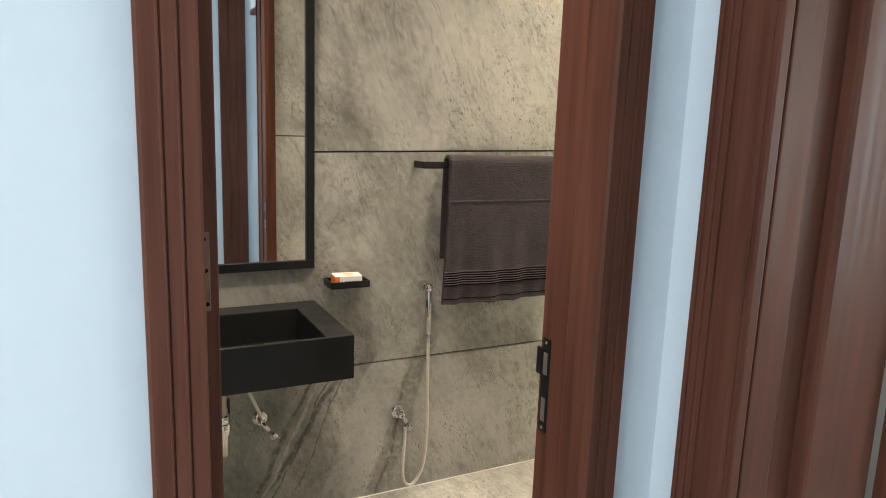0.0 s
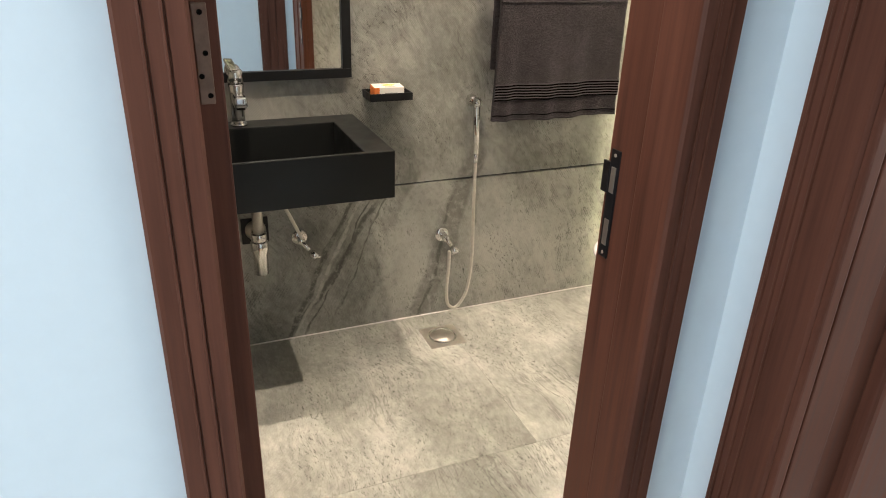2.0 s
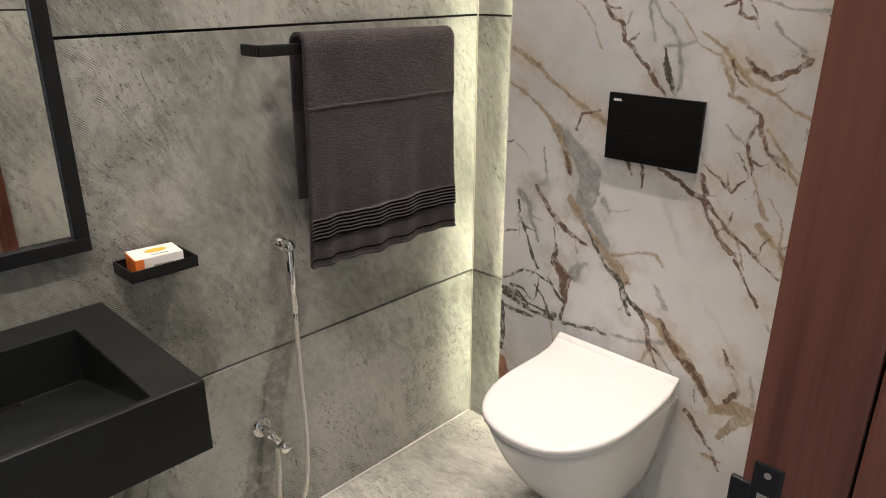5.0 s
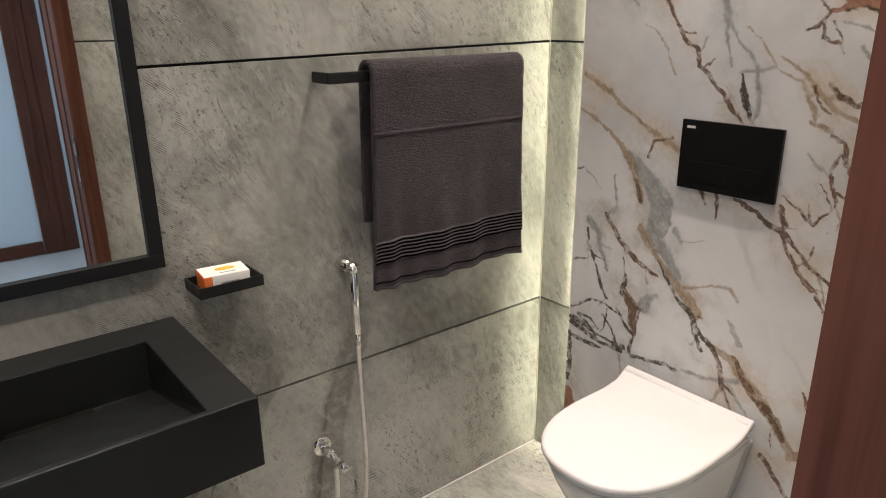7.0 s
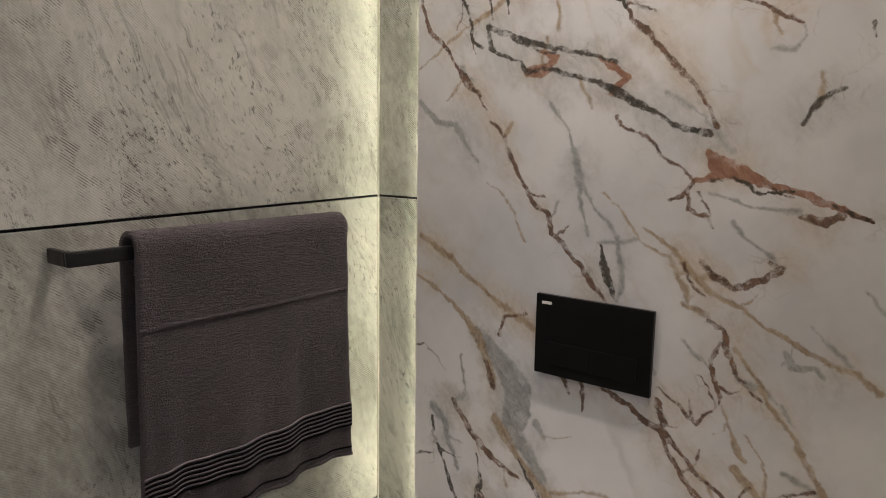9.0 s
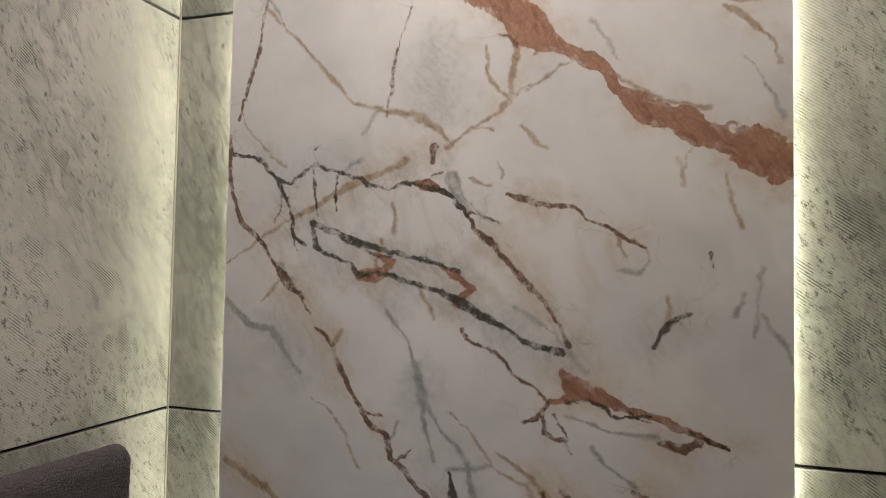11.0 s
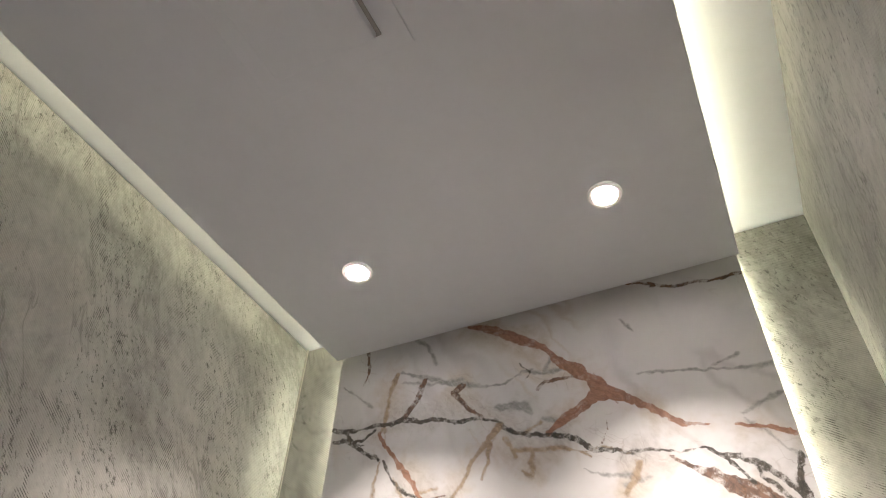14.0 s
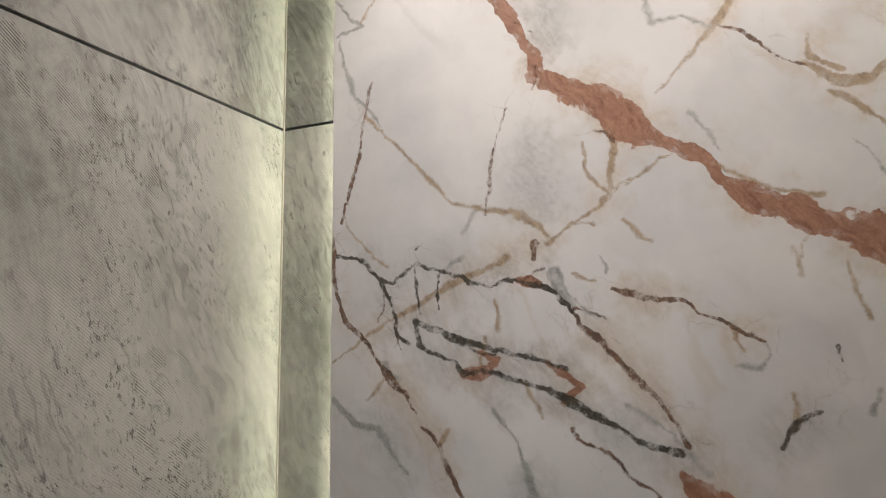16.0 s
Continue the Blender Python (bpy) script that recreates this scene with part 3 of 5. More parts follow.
vein(OCHRE, PALE_OCHRE, (1.636, 1.124, 2.6), (1.602, 1.087, 3.1), (1.572, 1.040, 3.6), (1.533, 0.995, 4.0), (1.498, 0.940, 4.4), (1.464, 0.885, 4.4), (1.433, 0.820, 4.3), (1.420, 0.789, 3.9))
vein(OCHRE, PALE_OCHRE, (1.645, 1.209, 3.1), (1.592, 1.176, 3.5), (1.542, 1.153, 4.9), (1.495, 1.131, 4.7), (1.450, 1.121, 3.6), (1.416, 1.098, 3.6))
vein(GREY, PALE_GREY, (1.559, 1.139, 3.9), (1.543, 1.116, 7.8), (1.511, 1.118, 6.7), (1.496, 1.105, 3.8))
vein(BROWN, PALE_OCHRE, (1.755, 0.946, 4.7), (1.738, 0.901, 4.1), (1.706, 0.862, 5.8), (1.663, 0.828, 4.0), (1.629, 0.767, 4.5), (1.591, 0.718, 3.9))
vein(OCHRE, None, (1.674, 0.884, 2.8), (1.653, 0.843, 2.8), (1.638, 0.800, 2.3))
vein(OCHRE, PALE_OCHRE, (1.645, 1.021, 1.6), (1.617, 0.949, 5.4), (1.604, 0.929, 3.2))
vein(OCHRE, PALE_OCHRE, (1.623, 0.912, 5.4), (1.594, 0.886, 6.4), (1.566, 0.861, 4.2), (1.546, 0.822, 9.5), (1.529, 0.805, 5.2), (1.489, 0.786, 6.1), (1.459, 0.776, 7.0))
vein(BROWN, None, (1.562, 0.868, 1.6), (1.495, 0.913, 2.0))
vein(GREY, None, (1.544, 0.925, 2.1), (1.495, 0.913, 2.0))
vein(OCHRE, None, (1.981, 0.739, 1.4), (1.898, 0.774, 2.7), (1.858, 0.774, 2.6), (1.829, 0.750, 1.3))
vein(GREY, None, (1.851, 0.695, 2.0), (1.820, 0.640, 2.0))
# behind and beside the toilet
vein(DARK, PALE_GREY, (1.961, 0.685, 6.5), (1.921, 0.633, 7.2), (1.876, 0.601, 7.9))
vein(OCHRE, PALE_OCHRE, (1.893, 0.611, 8.0), (1.835, 0.593, 9.3), (1.790, 0.554, 10.6), (1.739, 0.512, 11.9), (1.695, 0.468, 14.7), (1.659, 0.421, 10.2))
vein(BROWN, PALE_OCHRE, (1.876, 0.601, 5.5), (1.854, 0.561, 6.3), (1.847, 0.514, 4.8), (1.815, 0.461, 3.2))
vein(BROWN, PALE_OCHRE, (1.828, 0.603, 4.6), (1.772, 0.530, 7.6), (1.714, 0.492, 10.3), (1.677, 0.445, 8.8))
vein(OCHRE, PALE_OCHRE, (1.656, 0.406, 10.2), (1.612, 0.430, 21.2), (1.565, 0.431, 24.7), (1.598, 0.389, 14.2), (1.631, 0.337, 7.4))
vein(BROWN, PALE_OCHRE, (1.628, 0.445, 7.1), (1.595, 0.486, 5.5))
vein(BROWN, PALE_OCHRE, (1.724, 0.371, 6.2), (1.689, 0.339, 7.6), (1.636, 0.284, 6.0), (1.615, 0.242, 4.5))
vein(OCHRE, PALE_OCHRE, (1.663, 0.268, 6.1), (1.611, 0.264, 4.5))
vein(BROWN, PALE_OCHRE, (1.651, 0.582, 2.1), (1.632, 0.545, 5.5), (1.617, 0.537, 2.7))
vein(GREY, None, (1.841, 0.686, 3.0), (1.811, 0.642, 2.3))
vein(DARK, PALE_GREY, (2.121, 0.489, 4.7), (2.064, 0.494, 4.5), (2.009, 0.507, 4.4), (1.981, 0.501, 6.9))
vein(GREY, None, (1.956, 0.511, 2.5), (1.872, 0.520, 3.2), (1.804, 0.541, 3.1))
vein(DARK, PALE_GREY, (2.357, 0.477, 12.6), (2.345, 0.382, 12.8), (2.350, 0.320, 8.7))
vein(RUST, PALE_OCHRE, (2.342, 0.282, 10.9), (2.342, 0.219, 17.8))
vein(DARK, PALE_GREY, (2.348, 0.519, 7.3), (2.280, 0.505, 7.0), (2.224, 0.487, 7.9), (2.162, 0.492, 6.7))


def marble():
    m = Mat("white_marble", 0.45, 0.0, 0.3)
    p = m.coords()
    jag = m.vec("SCALE", m.vec("SUBTRACT", m.noise3(9.0, 6, p), (0.5, 0.5, 0.5)), scale=0.075)
    jag2 = m.vec("SCALE", m.vec("SUBTRACT", m.noise3(55.0, 4, p), (0.5, 0.5, 0.5)), scale=0.012)
    q = m.vec("ADD", p, m.vec("ADD", jag, jag2))
    cloud = m.noise(2.4, 5, 0.6, q)
    col = m.ramp(cloud, [(0.33, (0.52, 0.52, 0.53)), (0.55, (0.65, 0.64, 0.64)), (0.72, (0.70, 0.69, 0.685))])
    diag = m.mapped((38, 0, 0), (1, 1, 1), at=q)
    # faint grey and ochre web
    for scale, sq, width, gate_lo, gate_hi, colour, amount in (
        (1.6, (1, 2.2, 0.55), 0.030, 0.50, 0.66, (0.40, 0.39, 0.39), 0.40),
        (2.6, (1, 2.0, 0.6), 0.024, 0.52, 0.66, (0.48, 0.40, 0.31), 0.40),
    ):
        n = m.noise(scale, 2.5, 0.5, m.vec("MULTIPLY", diag, sq))
        line = m.smooth(m.math("ABSOLUTE", m.math("SUBTRACT", n, 0.5)), 0.0, width, 1.0, 0.0)
        gate = m.smooth(m.noise(scale * 1.3, 2, 0.5, m.vec("ADD", p, (3.1 * scale, 0, 0))), gate_lo, gate_hi)
        col = m.mix(m.math("MULTIPLY", m.math("MULTIPLY", line, gate), amount), col, colour)
    breakup = m.smooth(m.noise(26, 5, 0.75, p), 0.30, 0.52, 0.55, 1.0)
    ragged = m.math("ADD", m.math("MULTIPLY_ADD", m.noise(70, 6, 0.75, p), 0.009, -0.0045), m.math("MULTIPLY_ADD", m.noise(320, 3, 0.6, p), 0.003, -0.0015))
    streaky = m.noise(30, 5, 0.7, m.vec("MULTIPLY", diag, (1, 3.5, 0.7)))
    fade = m.smooth(m.noise(7.0, 4, 0.65, m.vec("ADD", p, (1, 7, 3))), 0.36, 0.62)
    broken = m.smooth(m.noise(38, 5, 0.75, m.vec("ADD", p, (2, 4, 6))), 0.36, 0.54, 0.22, 1.0)
    mottle = m.noise(95, 6, 0.75, q)
    for name, dark, light, edge, amount in (
        ("halo_ochre", (0.43, 0.35, 0.26), (0.58, 0.52, 0.45), 0.036, 0.85), ("halo_grey", (0.36, 0.36, 0.355), (0.54, 0.535, 0.53), 0.040, 0.85),
        ("grey", (0.17, 0.175, 0.17), (0.38, 0.38, 0.37), 0.0040, 0.85), ("ochre", (0.19, 0.120, 0.062), (0.44, 0.33, 0.21), 0.0034, 0.85),
        ("rust", (0.20, 0.092, 0.056), (0.38, 0.205, 0.135), 0.0014, 0.97), ("brown", (0.050, 0.029, 0.020), (0.21, 0.112, 0.064), 0.0016, 0.95),
        ("dark", (0.016, 0.017, 0.015), (0.095, 0.082, 0.062), 0.0016, 0.97),
    ):
        f = m.node("ShaderNodeAttribute", attribute_name=name).outputs["Fac"]
        field = m.math("ADD", f, ragged)
        # some stretches crisp, some bled into the stone
        mask = m.smooth(field, -edge * 0.5, m.math("MULTIPLY_ADD", fade, edge * 1.5, edge * 0.5), 1.0, 0.0)
        if name.startswith("halo"):
            solid = m.math("MULTIPLY", fade, breakup)
        elif name == "rust":
            solid = m.math("MAXIMUM", breakup, m.smooth(f, -0.004, -0.010))
        elif name in ("dark", "brown"):
            solid = m.math("MAXIMUM", broken, m.smooth(f, -0.005, -0.011))
        else:
            solid = breakup
        mask = m.math("MULTIPLY", m.math("MULTIPLY", mask, solid), amount)
        tint = m.math("ADD", m.math("MULTIPLY", streaky, 0.6), m.math("MULTIPLY", mottle, 0.4))
        col = m.mix(mask, col, m.ramp(tint, [(0.38, dark), (0.62, light)]))
        if name in ("brown", "dark"):
            # a net of hairlines in the broken stone beside the vein
            cell = m.node("ShaderNodeTexVoronoi", feature="DISTANCE_TO_EDGE")
            m.put(cell.inputs["Vector"], m.vec("MULTIPLY", diag, (1, 1.5, 0.8)))
            cell.inputs["Scale"].default_value = 15.0 if name == "brown" else 20.0
            net = m.smooth(cell.outputs["Distance"], 0.004, 0.035, 1.0, 0.0)
            near = m.smooth(f, 0.006, 0.055, 1.0, 0.0)
            some = m.smooth(m.noise(11, 4, 0.7, m.vec("ADD", p, (5, 2, 1))), 0.46, 0.60)
            col = m.mix(m.math("MULTIPLY", m.math("MULTIPLY", net, near), m.math("MULTIPLY", some, 0.22)), col, m.ramp(streaky, [(0.35, dark), (0.62, (0.30, 0.20, 0.13))]))
    m.color(col)
    m.rough(m.smooth(m.noise(40, 3), 0.3, 0.7, 0.40, 0.52))
    return m.m


M_TILE = stone_tile("grey_stone_tile", 0.0, 1.42, (0, 28, 0), "xz", streaks=(
    (0.86, 0.0, 1.06, 0.53, 0.085, (0.40, 0.395, 0.36), 0.6), (1.01, 0.0, 1.22, 0.60, 0.05, (0.13, 0.128, 0.112), 0.6), (0.545, 0.03, 0.83, 0.44, 0.016, (0.06, 0.058, 0.05), 0.8),
    (0.52, 0.0, 0.76, 0.53, 0.014, (0.07, 0.068, 0.058), 0.85), (0.55, 0.0, 0.80, 0.53, 0.010, (0.42, 0.40, 0.36), 0.7),
    (0.59, 0.0, 0.84, 0.53, 0.006, (0.06, 0.058, 0.05), 0.8), (0.70, 0.08, 0.90, 0.53, 0.005, (0.07, 0.068, 0.058), 0.7), (1.02, 0.0, 1.13, 0.42, 0.008, (0.08, 0.078, 0.066), 0.6)))
M_TILE_Y = stone_tile("grey_stone_tile_side", 4.0, 1.42, (24, 0, 0), "yz")
M_FLOOR = stone_tile("grey_stone_floor_tile", 9.0, 1.85, (90, 0, 62), "xy", 0.5, 0.12, 1.25)
M_MARBLE = marble()
M_GROUT = plain("dark_grout", (0.02, 0.02, 0.018), 0.9)
M_EDGE = plain("tile_trim_metal", (0.62, 0.60, 0.52), 0.35, 0.6)
M_CEIL = painted_wall("white_ceiling_paint", (0.72, 0.74, 0.79))
M_WALL = painted_wall("pale_blue_wall_paint", (0.675, 0.755, 0.805))
M_PLASTER = painted_wall("plain_plaster", (0.6, 0.6, 0.58))
M_WOOD = wood("dark_red_wood")
M_WOOD_X = wood("dark_red_wood_level", axis="x")
M_WOOD_Y = wood("dark_red_wood_level_side", axis="y")
M_WOOD_TAN = wood("tan_wood", (0.33, 0.25, 0.17), 0.5)
M_BLACK = plain("matte_black_metal", (0.008, 0.008, 0.009), 0.45, 0.0, 0.2, spec=0.3)
M_BASIN = plain("matte_black_stone", (0.0095, 0.0105, 0.0105), 0.36, 0.0, 0.08, 3.0, 0.0, 420, 0.30)
M_CHROME = plain("chrome", (0.78, 0.77, 0.75), 0.09, 1.0, 0.04, 20)
M_STEEL = plain("brushed_steel", (0.50, 0.47, 0.42), 0.5, 1.0, 0.1, 40)
M_HOSE = plain("ribbed_steel_hose", (0.72, 0.69, 0.63), 0.36, 0.55, 0.12, 90, 0.3, 500)
M_BRASSY = plain("dull_brass_plate", (0.20, 0.12, 0.085), 0.42, 0.6, 0.25, 60)
M_HOLE = plain("dark_hole", (0.006, 0.005, 0.004), 0.9, spec=0.05)
M_CERAMIC = plain("white_ceramic", (0.72, 0.71, 0.70), 0.09, 0.0, 0.015, 5)
M_SEAT = plain("white_seat_plastic", (0.70, 0.685, 0.68), 0.2, 0.0, 0.015, 5)
M_WHITE = plain("white_plastic", (0.76, 0.76, 0.75), 0.35, 0.0, 0.03, 12)
M_RED = plain("red_print", (0.45, 0.02, 0.03), 0.6)
M_CARD = plain("white_card", (0.82, 0.79, 0.76), 0.45, 0.0, 0.04, 50)
M_ORANGE = plain("orange_card", (0.80, 0.20, 0.04), 0.45, 0.0, 0.08, 50)
M_YELLOW = plain("yellow_print", (0.82, 0.45, 0.03), 0.45, 0.0, 0.08, 80)
M_GREYPRINT = plain("grey_print", (0.35, 0.34, 0.33), 0.6)
M_MAT = plain("tan_woven_mat", (0.34, 0.255, 0.155), 0.95, 0.0, 0.18, 10, 0.5, 260)
M_MATEDGE = plain("pale_mat_binding", (0.48, 0.39, 0.28), 0.9, 0.0, 0.15, 30, 0.4, 300)
M_HALLFLOOR = plain("pale_polished_floor", (0.66, 0.66, 0.64), 0.18, 0.0, 0.06, 3)
M_LED = emitter("led_tape", (1.0, 0.97, 0.66), LED_STRENGTH)
M_COVE = emitter("cove_led_tape", (1.0, 0.92, 0.56), COVE_STRENGTH)
M_LENS = emitter("downlight_lens", (1.0, 0.88, 0.755), 2000.0)


def towel_material():
    m = Mat("charcoal_terry", 0.95, 0.0, 0.15)
    loops = m.noise(420, 3, 0.6)
    rows = m.noise(1.0, 3, 0.6, m.vec("MULTIPLY", m.coords(), (70, 70, 260)))
    wear = m.noise(7, 4, 0.6)
    f = m.math("ADD", m.math("MULTIPLY", rows, 0.5), m.math("MULTIPLY", wear, 0.5))
    m.color(m.ramp(f, [(0.3, (0.030, 0.024, 0.027)), (0.52, (0.056, 0.046, 0.051)), (0.72, (0.088, 0.074, 0.081))]))
    m.b.inputs["Sheen Weight"].default_value = 0.12
    m.b.inputs["Sheen Roughness"].default_value = 0.5
    m.bump(m.math("ADD", loops, m.math("MULTIPLY", rows, 1.4)), 1.0, 0.006)
    return m.m


M_TOWEL = towel_material()
M_PIPING = plain("grey_piping", (0.088, 0.074, 0.082), 0.8, 0.0, 0.1, 60)
M_TOWELBAND = plain("dark_towel_band", (0.003, 0.0025, 0.003), 0.95, spec=0.05)


def mirror_material():
    m = Mat("mirror_silver", 0.015, 1.0)
    m.color((0.86, 0.88, 0.87))
    return m.m


M_MIRROR = mirror_material()

# ---- builders ----


def mesh_of(name, bm, material, smooth=False):
    me = bpy.data.meshes.new(name)
    bmesh.ops.recalc_face_normals(bm, faces=bm.faces)
    for f in bm.faces:
        f.smooth = smooth
    bm.to_mesh(me)
    bm.free()
    me.materials.append(material)
    return me


def part(name, bm, material, parent=None, label="", smooth=False):
    """Links a bmesh as one mesh object, under a thing or a part."""
    ob = new(name, mesh_of(name, bm, material, smooth))
    if parent is not None:
        ob.parent = parent
    if label:
        ob["label"] = label
    return ob


def thing(name, label, category, group="", kind="", at=(0, 0, 0)):
    ob = new(name)
    ob.location = at
    ob.empty_display_size = 0.05
    tagged(ob, label, category, group, kind)
    return ob


def box(lo, hi, bevel=0.0, bm=None, segments=2):
    own = bmesh.new()
    bmesh.ops.create_cube(own, size=1.0)
    lo, hi = Vector(lo), Vector(hi)
    bmesh.ops.scale(own, vec=hi - lo, verts=own.verts)
    bmesh.ops.translate(own, vec=(lo + hi) / 2, verts=own.verts)
    if bevel:
        bmesh.ops.bevel(own, geom=own.edges[:], offset=bevel, segments=segments, profile=0.6, affect="EDGES")
    return merge(bm, own)


def merge(bm, own):
    if bm is None:
        return own
    tmp = bpy.data.meshes.new("tmp")
    own.to_mesh(tmp)
    own.free()
    bm.from_mesh(tmp)
    bpy.data.meshes.remove(tmp)
    return bm


def lathe(profile, segments=32, m=None, bm=None):
    """Turns (radius, height) pairs about z, then places the result by the pose m."""
    own = bmesh.new()
    rings = []
    for r, z in profile:
        rings.append([own.verts.new((r * math.cos(a), r * math.sin(a), z)) for a in [2 * math.pi * k / segments for k in range(segments)]])
    for a, b in zip(rings, rings[1:]):
        for k in range(segments):
            own.faces.new((a[k], a[(k + 1) % segments], b[(k + 1) % segments], b[k]))
    own.faces.new(rings[0])
    own.faces.new(rings[-1])
    if m is not None:
        bmesh.ops.transform(own, matrix=m, verts=own.verts)
    return merge(bm, own)


def rod(a, b, r0, r1=None, segments=24, bevel=0.15, bm=None):
    """A round bar from a to b with softened ends."""
    a, b = Vector(a), Vector(b)
    r1 = r0 if r1 is None else r1
    h = (b - a).length
    e = min(r0, r1, h / 2) * bevel
    prof = [(r0 - e, 0), (r0, e), (r1, h - e), (r1 - e, h)]
    m = Matrix.Translation(a) @ (b - a).to_track_quat("Z", "Y").to_matrix().to_4x4()
    return lathe(prof, segments, m, bm)


def tube(points, r, segments=12, steps=10, bm=None):
    """A round hose along a smooth course."""
    pts = [Vector(p) for p in points]
    course = []
    for i in range(len(pts) - 1):
        p0, p1, p2, p3 = pts[max(0, i - 1)], pts[i], pts[i + 1], pts[min(len(pts) - 1, i + 2)]
        for k in range(steps):
            u = k / steps
            course.append(0.5 * (2 * p1 + (p2 - p0) * u + (2 * p0 - 5 * p1 + 4 * p2 - p3) * u * u + (3 * p1 - p0 - 3 * p2 + p3) * u ** 3))
    course.append(pts[-1])
    own = bmesh.new()
    rings = []
    for i, c in enumerate(course):
        d = (course[min(i + 1, len(course) - 1)] - course[max(i - 1, 0)]).normalized()
        u = d.cross(Vector((0.3, 1, 0.1))).normalized()
        v = d.cross(u)
        rings.append([own.verts.new(c + r * (math.cos(t) * u + math.sin(t) * v)) for t in [2 * math.pi * k / segments for k in range(segments)]])
    for a, b in zip(rings, rings[1:]):
        for k in range(segments):
            own.faces.new((a[k], a[(k + 1) % segments], b[(k + 1) % segments], b[k]))
    own.faces.new(rings[0])
    own.faces.new(rings[-1])
    return merge(bm, own)


def extrude_profile(profile, length, m, bm=None):
    """A closed (x, y) outline swept along z for that length, placed by m."""
    own = bmesh.new()
    lo = [own.verts.new((x, y, 0)) for x, y in profile]
    hi = [own.verts.new((x, y, length)) for x, y in profile]
    n = len(profile)
    for k in range(n):
        own.faces.new((lo[k], lo[(k + 1) % n], hi[(k + 1) % n], hi[k]))
    own.faces.new(lo[::-1])
    own.faces.new(hi)
    bmesh.ops.transform(own, matrix=m, verts=own.verts)
    return merge(bm, own)


# ---- the large structure ----
TOWEL_Y, DOOR_Y, BACK_X, LEFT_X = 2.505, 1.204, 1.92, -0.45
ROWS_Z = [0.0, 0.542, 1.342, 2.142, 2.942]
PANEL_Z, SLAB_Z = 2.846, 2.944
FACE_X, MAR_Y0, MAR_Y1 = 1.892, 1.362, 2.356
OUT_Y = 1.105
JAMB_L, JAMB_R, HEAD_Z = 0.222, 0.861, 2.06
SIDE_X = 1.03


def structure(name, bm, material, label, category):
    return tagged(part(name, bm, material), label, category, kind="structure")


floor = structure("floor", box((LEFT_X - 0.1, 1.155, -0.12), (2.1, 2.7, -0.010)), M_GROUT, "grey stone tiled bathroom floor", "floor")
hall = box((-1.5, -1.05, -0.12), (3.5, 1.155, -0.004))
structure("floor_corridor", hall, M_HALLFLOOR, "pale polished corridor floor outside the bathroom", "floor")
wall_towel = structure("wall_north", box((LEFT_X - 0.1, TOWEL_Y + 0.012, -0.1), (2.1, 2.65, 3.06)), M_GROUT, "wall clad in large grey stone-look tiles", "wall")
wall_back = structure("wall_east", box((BACK_X + 0.012, 1.155, -0.1), (2.1, TOWEL_Y + 0.012, 3.06)), M_GROUT, "wall with grey tile strips beside the marble slab", "wall")
structure("wall_west", box((LEFT_X - 0.1, 1.155, -0.1), (LEFT_X, TOWEL_Y + 0.012, 3.06)), M_TILE_Y, "plain tiled end wall of the bathroom", "wall")

# the door wall, in two leaves: tiled core inside, painted plaster outside
door_wall = bmesh.new()
for lo, hi in (((LEFT_X, 1.156, -0.1), (JAMB_L - 0.03, DOOR_Y - 0.012, 3.06)), ((JAMB_R + 0.03, 1.156, -0.1), (2.1, DOOR_Y - 0.012, 3.06)),
               ((JAMB_L - 0.03, 1.156, HEAD_Z + 0.03), (JAMB_R + 0.03, DOOR_Y - 0.012, 3.06))):
    box(lo, hi, bm=door_wall)
wall_door = structure("wall_south", door_wall, M_GROUT, "bathroom side of the door wall with grey tiles", "wall")
paint = bmesh.new()
for lo, hi in (((-1.5, OUT_Y, -0.1), (JAMB_L - 0.03, 1.155, 3.06)), ((JAMB_R + 0.03, OUT_Y, -0.1), (SIDE_X + 0.02, 1.155, 3.06)),
               ((JAMB_L - 0.03, OUT_Y, HEAD_Z + 0.03), (JAMB_R + 0.03, 1.155, 3.06))):
    box(lo, hi, bm=paint)
structure("wall_corridor_north", paint, M_WALL, "pale blue painted corridor wall round the bathroom door", "wall")

# the side wall with the second doorway
D2_Y1, D2_Y0, D2_X1, STEP_X = 0.932, 0.10, 1.36, 1.27
side = bmesh.new()
for lo, hi in (((SIDE_X, D2_Y1 + 0.02, -0.1), (D2_X1, OUT_Y, 3.06)), ((STEP_X, -1.05, -0.1), (D2_X1, D2_Y0 - 0.02, 3.06)), ((SIDE_X, D2_Y0 - 0.02, 2.1), (D2_X1, D2_Y1 + 0.02, 3.06))):
    box(lo, hi, bm=side)
structure("wall_corridor_east", side, M_WALL, "pale blue painted side wall with a second doorway", "wall")
structure("wall_corridor_south", box((-1.6, -1.05, -0.1), (STEP_X, -0.95, 3.06)), M_WALL, "pale blue painted wall behind", "wall")
west = bmesh.new()
for lo, hi in (((-1.6, -0.95, -0.1), (-1.5, -0.6, 3.06)), ((-1.6, 0.6, -0.1), (-1.5, 1.155, 3.06)), ((-1.6, -0.6, -0.1), (-1.5, 0.6, 0.8)), ((-1.6, -0.6, 2.2), (-1.5, 0.6, 3.06))):
    box(lo, hi, bm=west)
structure("wall_corridor_west", west, M_WALL, "pale blue wall with a window opening", "wall")
